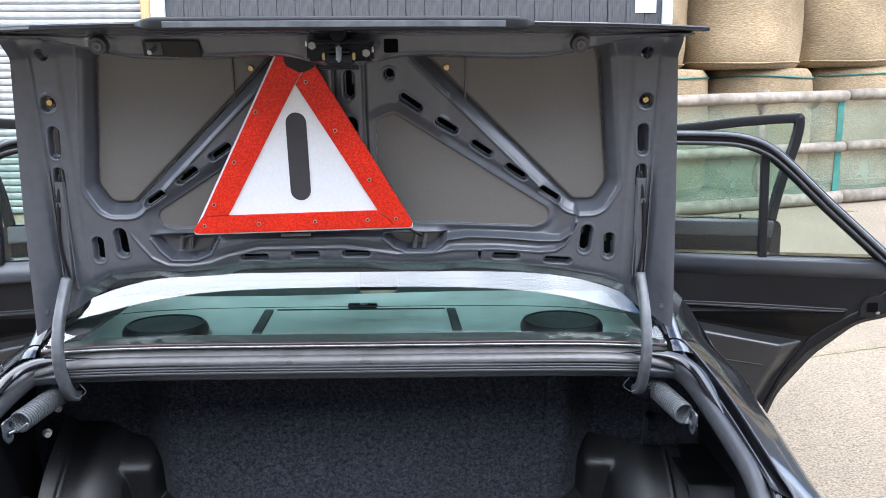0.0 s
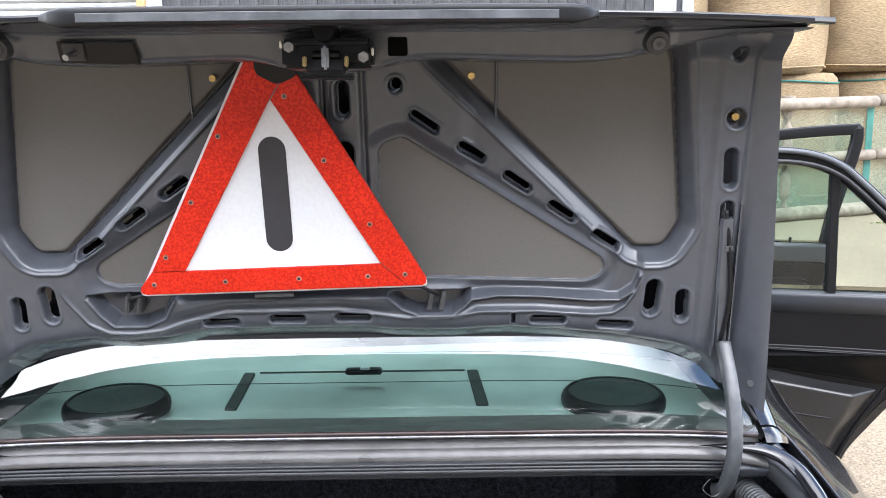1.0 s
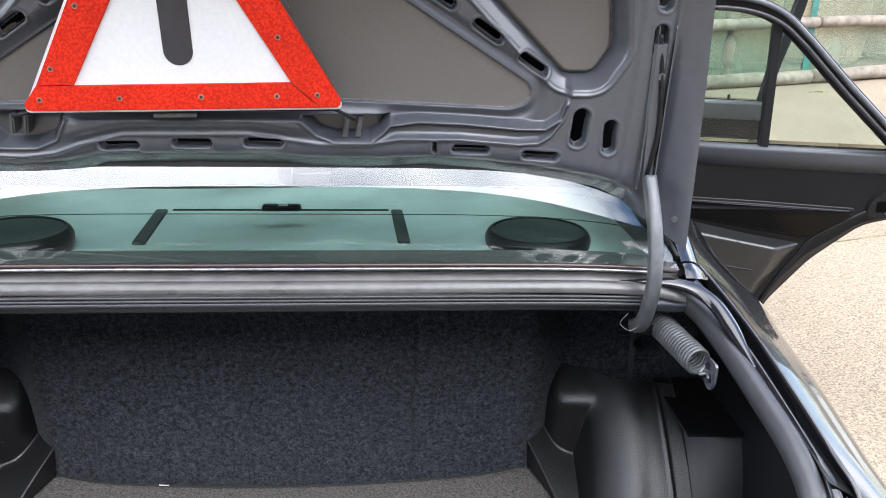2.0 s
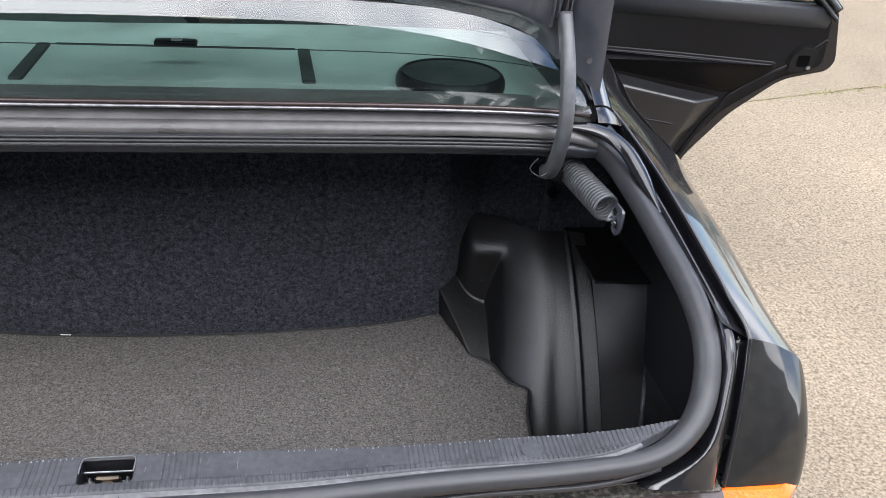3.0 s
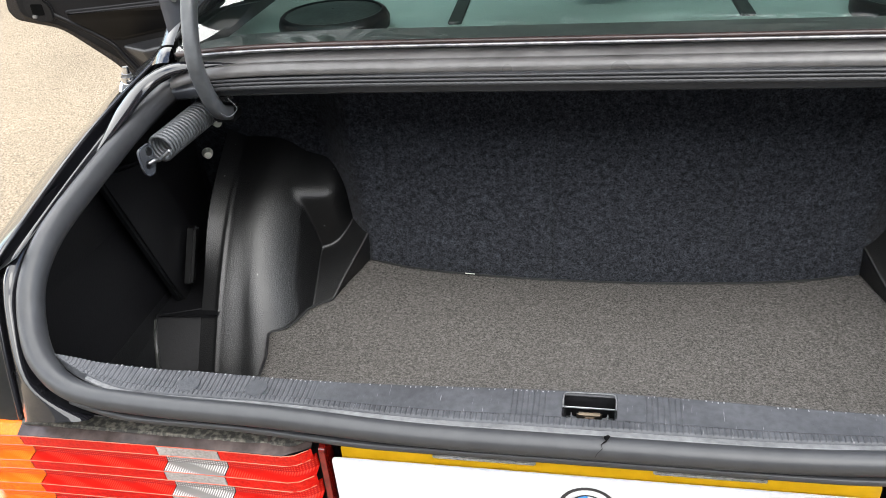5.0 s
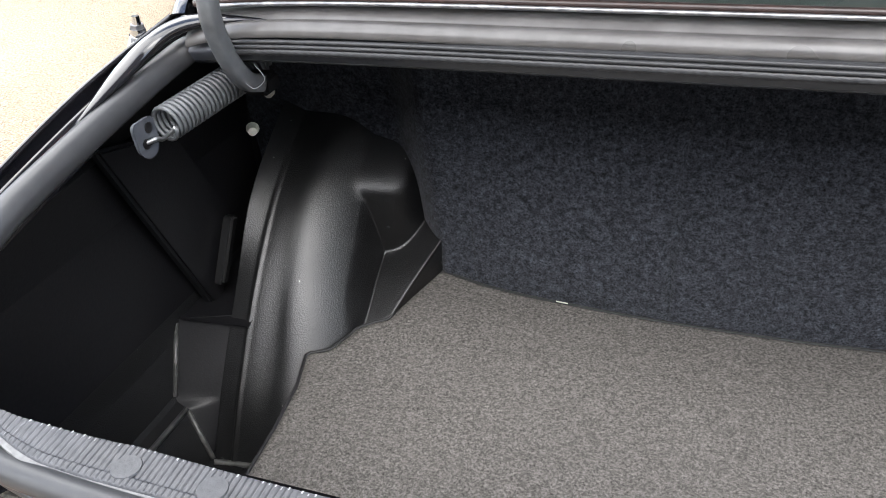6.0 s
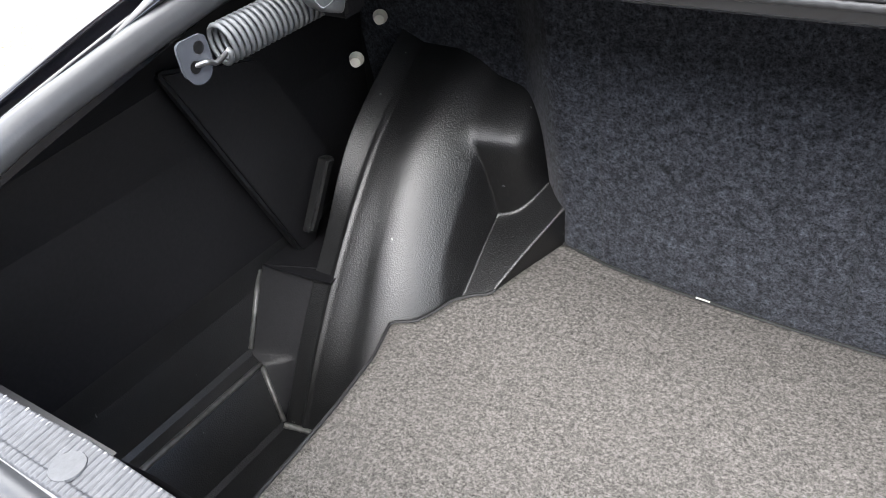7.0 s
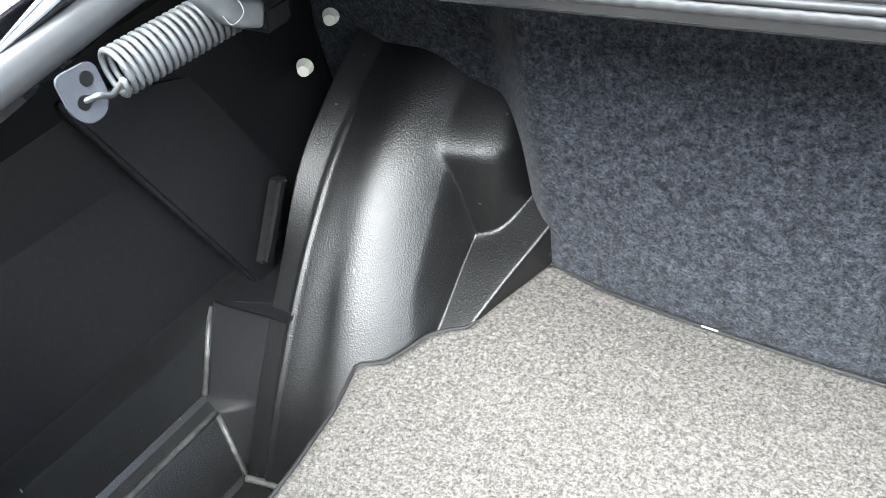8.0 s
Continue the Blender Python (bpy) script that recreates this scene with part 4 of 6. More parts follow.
    def pocket_end(u, z):
        f = float(np.interp(z, pz, fy[::-1])) + 0.25 * max(0, z - 0.56)
        return (s * (float(np.interp(z, pz, [q[0] for q in prof][::-1])) * (1 - u) + 0.633 * u), f * (1 - u) + (float(arch_edge(z)) - tilt * 0.029 * spread(z) + 0.003) * u, z)
    part("pocket_front", surface("pocket_front", pocket_end, np.linspace(0, 1, 14), np.linspace(0.362, 0.54 if s < 0 else 0.685, 80), flip=s > 0), M_BLACK, car, "black plastic end wall of the side pocket", smooth=True)
    # pocket beads: wear and edge highlight both carried by the pale colour
    for i0, i1 in ((1, 2), (4, 6)):
        pa, pb = [(s * (prof[i][0] - 0.002), fy[i] - 0.002, prof[i][1]) for i in (i0, i1)]
        part("pocket_bead", sweep([pa, pb], circle(0.0035, 8), up=Vector((0, 1, 0))), M_LIT_WORN_EDGE, car, smooth=True)
    part("pocket_bead", sweep(smooth_path([(s * 0.627, 0.345, 0.380), (s * 0.60, 0.352, 0.377), (s * 0.55, 0.358, 0.377)], 4), circle(0.004, 8)), M_LIT_WORN_EDGE, car, smooth=True)
    part("pocket_bead", sweep([(s * 0.667, 0.04, 0.446), (s * 0.667, 0.366, 0.446)], circle(0.004, 8)), M_LIT_WORN_EDGE, car, smooth=True)
    # painted inner side of the wing, with its diagonal gusset
    wing = [(0.701, 0.555), (0.701, 0.62), (0.699, 0.72), (0.684, 0.80), (0.640, 0.860), (0.600, 0.885)]
    part("inner_wing", surface("inner_wing", lambda kk, y: (s * wing[int(kk)][0], y, wing[int(kk)][1] + (0.03 * (y - 0.25) / 0.4 - 0.05 * max(0, 0.13 - y) / 0.13 if kk > 2 else 0)), range(len(wing)), np.linspace(0.10, 0.68, 9), flip=s < 0), M_BLACK, car)
    gus = [(0.345, 0.835), (0.475, 0.80), (0.560, 0.640), (0.495, 0.505)]
    if s < 0:
        part("gusset", prism(rounded(gus, 0.012), lambda p, q, h: (s * (0.690 - 0.06 * (q - 0.5) - h), p, q), 0.012, 0.004), M_BLACK, car)
        part("upright_rib", prism(rounded([(0.531, 0.650), (0.547, 0.645), (0.492, 0.568), (0.478, 0.573)], 0.004), lambda p, q, h: (s * (0.664 - h), p, q), 0.014, 0.004), M_LINER, car)
    else:
        part("pocket_bead", sweep([(s * 0.704, 0.430, 0.536), (s * 0.705, 0.448, 0.600), (s * 0.705, 0.470, 0.685)], circle(0.0035, 8), up=Vector((0, 1, 0))), M_LIT_WORN_EDGE, car, smooth=True)
        part("pocket_top", prism([(0.612, 0.478), (0.708, 0.470), (0.708, 0.66), (0.612, 0.66)], lambda p, q, h: (s * p, q, 0.682 + h), 0.004, 0.001), M_LINER, car)
    part("boot_side", prism([(0.09, 0.33), (0.76, 0.33), (0.76, 0.80), (0.30, 0.800), (0.14, 0.775), (0.105, 0.75), (0.09, 0.70)], lambda p, q, h: (s * (0.702 + h), p, q), 0.003), M_LINER, car)
    if s < 0:
        part("pocket_ledge", prism([(0.60, 0.445), (0.736, 0.433), (0.736, 0.68), (0.60, 0.68)], lambda p, q, h: (s * p, q, 0.536 + h), 0.003), M_BLACK, car)


mirrored(liner)
for p in ((-0.628, 0.588, 0.757), (-0.627, 0.640, 0.789)):
    part("trim_stud", cylinder(p, (p[0] + 0.006, p[1] - 0.010, p[2]), 0.009, 14, 0.006), M_CREAM, car, "cream nylon stud")

# boot mat
side = [(0.470, 0.075), (0.487, 0.196), (0.489, 0.250), (0.494, 0.315), (0.504, 0.391), (0.521, 0.447), (0.516, 0.455), (0.496, 0.462), (0.484, 0.490), (0.476, 0.514), (0.460, 0.530), (0.442, 0.540), (0.430, 0.596), (0.412, 0.655), (0.404, 0.664)]

def mat_half(y):
    return float(np.interp(y, [q[1] for q in side], [q[0] for q in side]))


def mat_front(x):
    return float(np.interp(abs(x), [0.0, 0.1, 0.27, 0.34, 0.385, 0.404], [0.646, 0.646, 0.648, 0.652, 0.660, 0.664]))


def mat_z(x, y):
    return 0.503 + max(0, y - 0.45) * (-0.05 + 0.10 * min(1, abs(x) / 0.40) ** 2) + 0.0012 * noise.noise((x * 6, y * 6, 3)) + 0.0045 * math.exp(-((x - 0.37 + 0.5 * (y - 0.25)) / 0.013) ** 2 - ((y - 0.25) / 0.07) ** 2)


def mat_at(u, v):
    x = u * mat_half(0.075 + 0.587 * v)
    y = 0.075 + (mat_front(x) - 0.075) * v
    return Vector((x, y, mat_z(x, y)))


mat = empty("boot_mat", "speckled grey needle-felt boot mat with bound edge", "mat", (0, 0.35, 0.497))
MI = Matrix.Translation((0, -0.35, -0.497))
felt = part("felt", surface("felt", mat_at, np.linspace(-1, 1, 81), np.linspace(0, 1, 91)), M_MAT, mat, smooth=True)
felt.matrix_parent_inverse = MI
thick = felt.modifiers.new("thickness", "SOLIDIFY")
thick.thickness, thick.offset = 0.006, -1
rim = [mat_at(1, v) for v in np.linspace(0, 1, 91)] + [mat_at(u, 1) for u in np.linspace(1, -1, 81)[1:]] + [mat_at(-1, v) for v in np.linspace(1, 0, 91)[1:]]
bind = part("binding", sweep(rim, circle(0.0024, 7)), M_PIPING, mat, "black stitched edge binding", smooth=True)
bind.matrix_parent_inverse = MI
worn = part("worn_binding", sweep([mat_at(u, 1) + Vector((0, -0.0015, 0.0026)) for u in np.linspace(-0.57, -0.53, 6)], circle(0.0009, 6)), M_CREAM, mat, "pale worn patch of binding")
worn.matrix_parent_inverse = MI
for s in (-1, 1):
    part("undertray", box(min(s * 0.45, s * 0.715), max(s * 0.45, s * 0.715), 0.06, 0.69, 0.335, 0.368), M_BLACK, car)
part("boot_floor", box(-0.47, 0.47, 0.03, 0.67, 0.440, 0.474), M_BLACK, car)

# warning triangle
TW = 0.024


def on_tri(a, z, h):
    return on_lid(a, lz(z), TW + h)


tri = empty("warning_triangle", "red and white folding warning triangle clipped inside the lid", "warning triangle", on_lid(-0.083, lz(1.19), TW))


def tri_part(name, bm, m, label=""):
    ob = part(name, bm, m, tri, label)
    ob.matrix_parent_inverse = Matrix.Translation(-tri.location)
    return ob


TB = [(-0.268, 1.183), (0.104, 1.192), (-0.062, 1.478), (-0.108, 1.478)]
tri_part("backing", prism(rounded(TB, 0.012), on_tri, 0.003), M_WHITE, "white board")
tri_part("bottom_band", prism([(-0.2560, 1.1862), (0.0745, 1.1943), (0.0410, 1.2238), (-0.2465, 1.2157), (-0.2628, 1.1955), (-0.2634, 1.1905), (-0.2606, 1.1872)], on_tri, 0.0065, 0.0008), M_RED, "red reflective band")
tri_part("side_band", prism([(-0.2458, 1.2166), (-0.2040, 1.2178), (-0.0815, 1.4290), (-0.0640, 1.4560), (-0.0645, 1.4750), (-0.1062, 1.4750)], on_tri, 0.0065, 0.0008), M_RED, "red reflective band")
tri_part("side_band", prism([(0.0755, 1.1943), (0.0940, 1.1948), (0.0985, 1.1980), (0.0990, 1.2035), (-0.0520, 1.4630), (-0.0630, 1.4550), (-0.0808, 1.4280), (0.0420, 1.2245)], on_tri, 0.0065, 0.0008), M_RED, "red reflective band")
pill = [(-0.084 + 0.0165 * math.cos(t), 1.368 + 0.0165 * math.sin(t)) for t in np.linspace(0, math.pi, 13)] + [(-0.083 + 0.0165 * math.cos(t), 1.258 + 0.0165 * math.sin(t)) for t in np.linspace(math.pi, 2 * math.pi, 13)]
tri_part("centre_bar", prism(pill, on_tri, 0.004), M_BAR, "black rounded bar")
for a, z in ((-0.245, 1.200), (-0.155, 1.203), (-0.062, 1.206), (0.025, 1.208), (0.072, 1.210), (-0.226, 1.236), (-0.187, 1.306), (-0.146, 1.386), (0.030, 1.276), (-0.022, 1.356), (-0.064, 1.432)):
    tri_part("rivet", cylinder(on_tri(a, z, 0.006), on_tri(a, z, 0.0078), 0.0036, 14, 0.0030), M_EYELET)
    tri_part("rivet_hole", cylinder(on_tri(a, z, 0.0072), on_tri(a, z, 0.0081), 0.0019, 10), M_BAR)
part("triangle_clip", prism(rounded([(-0.098, 1.490), (-0.040, 1.490), (-0.048, 1.455), (-0.070, 1.446), (-0.094, 1.458)], 0.006), lambda a, z, h: on_lid(a, lz(z), TW + h), 0.016, 0.003), M_BLACK, boot_lid, "black rubber retaining clip")
rod = [(-0.285, 1.176), (-0.26, 1.182), (-0.1, 1.185), (0.09, 1.189), (0.115, 1.176)]
part("retaining_rod", sweep([on_lid(a, lz(z), 0.018) for a, z in rod], circle(0.0026, 7)), M_BLACK, boot_lid, smooth=True)
for cx in (-0.288, 0.112):
    for k in (-0.009, 0.007):
        part("clip_finger", prism(rounded([(cx + k - 0.005, 1.146), (cx + k + 0.002, 1.146), (cx + k + 0.005, 1.170), (cx + k, 1.172)], 0.0015), lambda a, z, h: on_lid(a, lz(z), -0.020 + h), 0.020, 0.002), M_HINGE, boot_lid)
part("rod_clip", prism(rounded([(-0.122, 1.177), (-0.072, 1.178), (-0.072, 1.183), (-0.122, 1.182)], 0.001), lambda a, z, h: on_lid(a, lz(z), 0.018 + h), 0.004, 0.0008), M_HINGE, boot_lid)


# ---- bodywork round the boot ----
def quarter(s):
    # stations along the car: inner edge of the wing, crown, shoulder, flank
    st = [(0.098, (0.634, 0.843), (0.676, 0.829), (0.710, 0.797), (0.716, 0.70), (0.716, 0.45)),
          (0.150, (0.622, 0.873), (0.663, 0.849), (0.701, 0.815), (0.716, 0.72), (0.717, 0.40)),
          (0.300, (0.611, 0.919), (0.657, 0.892), (0.705, 0.847), (0.725, 0.73), (0.724, 0.33)),
          (0.430, (0.603, 0.947), (0.655, 0.916), (0.715, 0.860), (0.739, 0.74), (0.735, 0.50)),
          (0.490, (0.586, 0.966), (0.652, 0.929), (0.724, 0.868), (0.746, 0.74), (0.740, 0.60)),
          (0.70, (0.580, 0.992), (0.660, 0.944), (0.748, 0.855), (0.780, 0.75), (0.780, 0.66)),
          (1.00, (0.640, 0.985), (0.720, 0.945), (0.775, 0.880), (0.812, 0.76), (0.815, 0.66)),
          (1.36, (0.70, 0.985), (0.745, 0.945), (0.785, 0.885), (0.815, 0.76), (0.818, 0.30))]
    ys = [q[0] for q in st]

    def at(t, y):
        k = max(0, min(len(st) - 2, sum(1 for v in ys if v <= y) - 1))
        f = (y - ys[k]) / (ys[k + 1] - ys[k])
        p = [Vector((a[0], a[1])).lerp(Vector((b[0], b[1])), f) for a, b in zip(st[k][1:], st[k + 1][1:])]
        q = smooth_path([(v.x, v.y, 0) for v in p], 6)
        c = q[int(round(t))]
        return (s * c.x, y, c.y)
    part("quarter_panel", surface("quarter_panel", at, range(25), list(np.linspace(0.098, 0.6, 16)) + list(np.linspace(0.65, 1.36, 10)), flip=s < 0), M_PAINT, car, "glossy black rear wing", smooth=True)
    # rear end of the wing above the lamp, with a crisp upper crease
    sec = smooth_path([(x, z, 0) for x, z in st[0][1:5]], 8)

    def corner(u, v):
        f = u * (len(sec) - 1)
        k = min(int(f), len(sec) - 2)
        c = sec[k].lerp(sec[k + 1], f - k)
        foot = smooth_path([(0.609, 0.030, 0.700), (0.676, 0.033, 0.688), (0.708, 0.044, 0.678), (0.717, 0.086, 0.672)], 8)
        g = foot[int(round(u * (len(foot) - 1)))]
        b = math.sin(math.pi * v) ** 0.8 * (1 - u ** 4) * sstep(u, 0.0, 0.3)
        return Vector((s * c.x, 0.098, c.y)).lerp(Vector((s * g.x, g.y, g.z)), v) + Vector((s * 0.004 * b, -0.012 * b, 0.002 * b))
    part("wing_end", surface("wing_end", corner, np.linspace(0, 1, 25), np.linspace(0, 1, 16), flip=s > 0), M_DUSTY, car, "glossy black wing end, lightly dusty", smooth=True)
    # drip channel between seal and wing
    edge = [(0.606, 0.028, 0.702), (0.621, 0.058, 0.768), (0.633, 0.090, 0.828), (0.634, 0.104, 0.849), (0.622, 0.152, 0.876), (0.611, 0.300, 0.921), (0.600, 0.455, 0.952), (0.585, 0.500, 0.966)]
    outer = [(0.588, 0.012, 0.716), (0.604, 0.048, 0.768), (0.6165, 0.082, 0.826), (0.6165, 0.103, 0.851), (0.609, 0.155, 0.873), (0.600, 0.300, 0.913), (0.587, 0.440, 0.945), (0.566, 0.472, 0.960)]
    inner_e = [(0.500, 0.000, 0.736), (0.570, 0.022, 0.758), (0.599, 0.070, 0.812), (0.601, 0.098, 0.842), (0.599, 0.152, 0.864), (0.590, 0.300, 0.903), (0.578, 0.415, 0.934), (0.548, 0.440, 0.952)]
    e2, o2, i2 = (smooth_path([(s * x, y, z) for x, y, z in q], 8) for q in (edge, outer, inner_e))
    n = len(e2)
    rows = []
    for i in range(n):
        t = (e2[min(i + 1, n - 1)] - e2[max(i - 1, 0)]).normalized()
        dn = t.cross(Vector((s, 0, 0)))
        dn = dn * (0.012 if dn.z < 0 else -0.012)
        crest = [i2[i].lerp(o2[i], f) - dn * 0.45 * math.sin(math.pi * f) ** 0.7 for f in (0.06, 0.22, 0.4, 0.6, 0.78, 0.94)]
        rows.append([i2[i] + dn * 2.2, i2[i] + dn * 0.9, i2[i] + dn * 0.25] + crest + [o2[i] + dn * 0.25, o2[i] + dn * 0.8, o2[i] + dn * 1.5, e2[i] + dn * 1.5, e2[i] + dn * 0.8, e2[i]])
    k = len(rows[0])
    vs = [v for r in rows for v in r]
    fs = [(i * k + j, i * k + j + 1, (i + 1) * k + j + 1, (i + 1) * k + j) for i in range(n - 1) for j in range(k - 1)]
    part("gutter", mesh("gutter", vs, fs), M_PAINT, car, "glossy black drip channel", smooth=True)
    part("wing_edge", sweep(e2, circle(0.0030, 8), up=Vector((0, -0.5, 0.85))), M_PAINT, car, smooth=True)
    # rear pillar, from the edge of the window to the wing
    part("pillar", surface("pillar", lambda u, v: (s * (0.546 - 0.046 * v + 0.05 * u + 0.10 * u * (1 - v) ** 4), 0.428 + 0.47 * v + 0.40 * u, 0.979 + 0.356 * v - 0.02 * u * (1 - v)), np.linspace(0, 1, 6), np.linspace(0, 1, 8), flip=s < 0), M_PAINT, car, smooth=True)


    def foot_at(u, v):
        a = Vector((s * (0.547 - 0.046 * v), 0.424 + 0.47 * v, 0.984 + 0.356 * v))
        b = Vector((s * (0.577 - 0.030 * v), 0.437 + 0.47 * v, 0.974 + 0.345 * v))
        c = Vector((s * (0.590 - 0.030 * v), 0.462 + 0.47 * v, 0.940 + 0.330 * v))
        return a.lerp(b, u) + Vector((0, -0.002, 0.004)) * math.sin(math.pi * u) if u <= 1 else b.lerp(c, u - 1)
    part("pillar_foot", surface("pillar_foot", foot_at, list(np.linspace(0, 1, 7)) + [1.15, 1.5, 2.0], np.linspace(0, 0.6, 10), flip=s < 0), M_PAINT, car, "glossy black foot of the rear pillar", smooth=True)
    def corner_at(u, v):
        a = foot_at(u, 0.0)
        b = Vector((s * (0.548 + 0.050 * u), 0.404 + 0.040 * u * u, 0.9685 - 0.020 * u * u))
        return a.lerp(b, v) + Vector((0, 0, 0.003)) * math.sin(math.pi * v)
    part("deck_corner", surface("deck_corner", corner_at, np.linspace(0, 1, 9), np.linspace(0, 1, 6), flip=s > 0), M_PAINT, car, "glossy black corner beside the hinge", smooth=True)
    # dark line under the pillar foot: gap shade as a thin strip
    part("pillar_gap_shade", sweep([foot_at(u, 0.0) + Vector((0, -0.001, -0.001)) for u in (0.0, 0.3, 0.6, 1.0)], circle(0.0022, 6)), M_GAP, car, smooth=True)


mirrored(quarter)

# rear panel under the seal, with dirty ledge, plates and plate lamps
part("rear_panel", surface("rear_panel", lambda u, k: [(u * 0.52, -0.0035 + 0.012 * abs(u) ** 4, 0.7385), (u * 0.54, 0.004 + 0.012 * u ** 4, 0.7290), (u * 0.59, 0.026 + 0.004 * u * u, 0.716), (u * 0.61, 0.052, 0.700), (u * 0.62, 0.052, 0.52), (u * 0.66, 0.03, 0.50), (u * 0.70, 0.03, 0.30)][int(k)], np.linspace(-1, 1, 25), range(7), flip=False), M_PAINT, car, "glossy black rear panel")
for s in (-1, 1):
    def ledge(u, k):
        x = 0.278 + 0.325 * u
        y, z = [(0.046, 0.715), (0.030, 0.7125), (0.0135, 0.7115), (0.0115, 0.7095), (0.0135, 0.706)][int(k)]
        return (s * x, y + 0.040 * max(0, x - 0.30) + 0.012 * max(0, (0.298 - x) / 0.02) ** 2, z - 0.008 * max(0, x - 0.30) / 0.30 + 0.0008 * noise.noise((x * 120, y * 120, 0)))
    part("lamp_ledge", surface("lamp_ledge", ledge, np.linspace(0, 1, 61), range(5), flip=s > 0), M_DIRT, car, "grimy ledge above the lamp")
    part("plate_lamp", box(s * 0.104 - 0.050, s * 0.104 + 0.050, 0.022, 0.044, 0.6968, 0.6995, 0.0012), M_LENS_CLEAR, car, "cloudy plate lamp lens")
part("number_plate", prism(rounded([(-0.250, 0.587), (0.252, 0.587), (0.252, 0.697), (-0.250, 0.697)], 0.006), lambda p, q, h: (p, 0.036 - h, q), 0.005, 0.001), M_YELLOW, car, "amber reflective number plate, covered")
show = part("cover_plate", prism(rounded([(-0.257, 0.579), (0.250, 0.579), (0.250, 0.6885), (-0.257, 0.6885)], 0.005), lambda p, q, h: (p, 0.0228 - h, q), 0.0023, 0.0005), M_WHITE, car, "plain white plate with a round badge")


def disc(r0, r1, a0, a1, y, n=40):
    bm = bmesh.new()
    cx, cz = -0.005, 0.6485
    va = [(bm.verts.new((cx + r1 * math.cos(a), y, cz + r1 * math.sin(a))), bm.verts.new((cx + r0 * math.cos(a), y, cz + r0 * math.sin(a)))) for a in np.linspace(a0, a1, n)]
    for (p, q), (p2, q2) in zip(va, va[1:]):
        bm.faces.new((p, p2, q2, q))
    return bm


part("badge_ring", disc(0.0245, 0.0282, 0, 2 * math.pi, 0.0200), M_BAR, show)
part("badge_ring", disc(0.0165, 0.0182, 0, 2 * math.pi, 0.0199), M_BAR, show)
for q in (1, 3):
    part("badge_quarter", disc(0.0002, 0.0163, q * math.pi / 2, (q + 1) * math.pi / 2, 0.0201, 12), M_BLUE, show)


# ribbed tail lamps
def tail_lamp(s):
    lamp = part("tail_lamp", box(min(s * 0.268, s * 0.66), max(s * 0.268, s * 0.66), 0.034, 0.050, 0.50, 0.706, 0.004), M_BLACK, car, "ribbed red, clear and amber tail lamp")
    def shift(x):
        return 0.002 + 0.040 * min(max(0, x - 0.30), 0.30) + 16.0 * max(0, x - 0.662) ** 2 + 0.014 * max(0, (0.300 - x) / 0.026) ** 2

    def drop(x):
        return 0.0165 * (max(0, x - 0.30) / 0.38) ** 1.3

    def sheet(name, xa, xb, prof, m, parent):
        return part(name, surface(name, lambda u, k: (s * (xa + (xb - xa) * u), prof[int(k)][0] + shift(xa + (xb - xa) * u), prof[int(k)][1] - drop(xa + (xb - xa) * u)), np.linspace(0, 1, 14), range(len(prof)), flip=s < 0), m, parent)
    sheet("top_housing", 0.274, 0.606, [(0.030, 0.7125), (0.0125, 0.7110), (0.0005, 0.7050)], M_SMOKE, lamp)
    for nm, xa, xb, m in (("stop_lens", 0.274, 0.369, M_LENS_RED), ("reversing_lens", 0.370, 0.439, M_LENS_CLEAR), ("tail_lens", 0.440, 0.603, M_LENS_RED), ("indicator_lens", 0.604, 0.705, M_LENS_AMBER)):
        grid = {M_LENS_RED: M_GRID_RED, M_LENS_CLEAR: M_GRID_CLEAR, M_LENS_AMBER: M_GRID_AMBER}[m]
        for k in range(5):
            z = 0.7045 - 0.036 * k
            lens = sheet(nm, xa, xb, [(0.000, z), (0.0015, z - 0.0145), (0.0105, z - 0.0160)], m, lamp)
            sheet("lens_strip", xa, xb, [(0.0105, z - 0.0160), (0.0120, z - 0.0340), (0.0, z - 0.036)], grid, lens)
        if m is M_LENS_AMBER:
            sheet("top_housing", 0.606, 0.705, [(0.045, 0.7125), (0.0125, 0.7110), (0.0005, 0.7050)], M_LENS_AMBER, lamp)
    # highlights on the rib edges, drawn as thin pale wires
    for k in range(5):
        for dz in (0.0, -0.0145):
            part("rib_highlight", sweep([(s * x, shift(x) - 0.0002 + (0.0015 if dz else 0), 0.7045 - 0.036 * k + dz - drop(x)) for x in np.linspace(0.276, 0.703, 36)], circle(0.0005, 6)), M_LENS_GLINT, lamp)
    part("end_cap", prism(rounded([(0.040, 0.712), (0.018, 0.700), (0.016, 0.510), (0.040, 0.500)], 0.004), lambda p, q, h: (s * (0.262 + h), p, q), 0.007, 0.002), M_LENS_DARK, lamp)


mirrored(tail_lamp)

# aerial on the wing
aerial = part("aerial", cylinder((-0.618, 0.410, 0.931), (-0.616, 0.410, 0.942), 0.013, 24, 0.010), M_CHROME, car, "chrome telescopic aerial, lowered")
part("collar", cylinder((-0.616, 0.410, 0.942), (-0.6155, 0.410, 0.949), 0.0085, 20, 0.0078), M_CHROME, aerial)
part("nut", cylinder((-0.6155, 0.410, 0.949), (-0.615, 0.410, 0.9535), 0.0072, 6), M_STEEL, aerial)
part("tip", cylinder((-0.615, 0.410, 0.9535), (-0.6145, 0.410, 0.962), 0.0048, 16, 0.0040), M_CHROME, aerial)

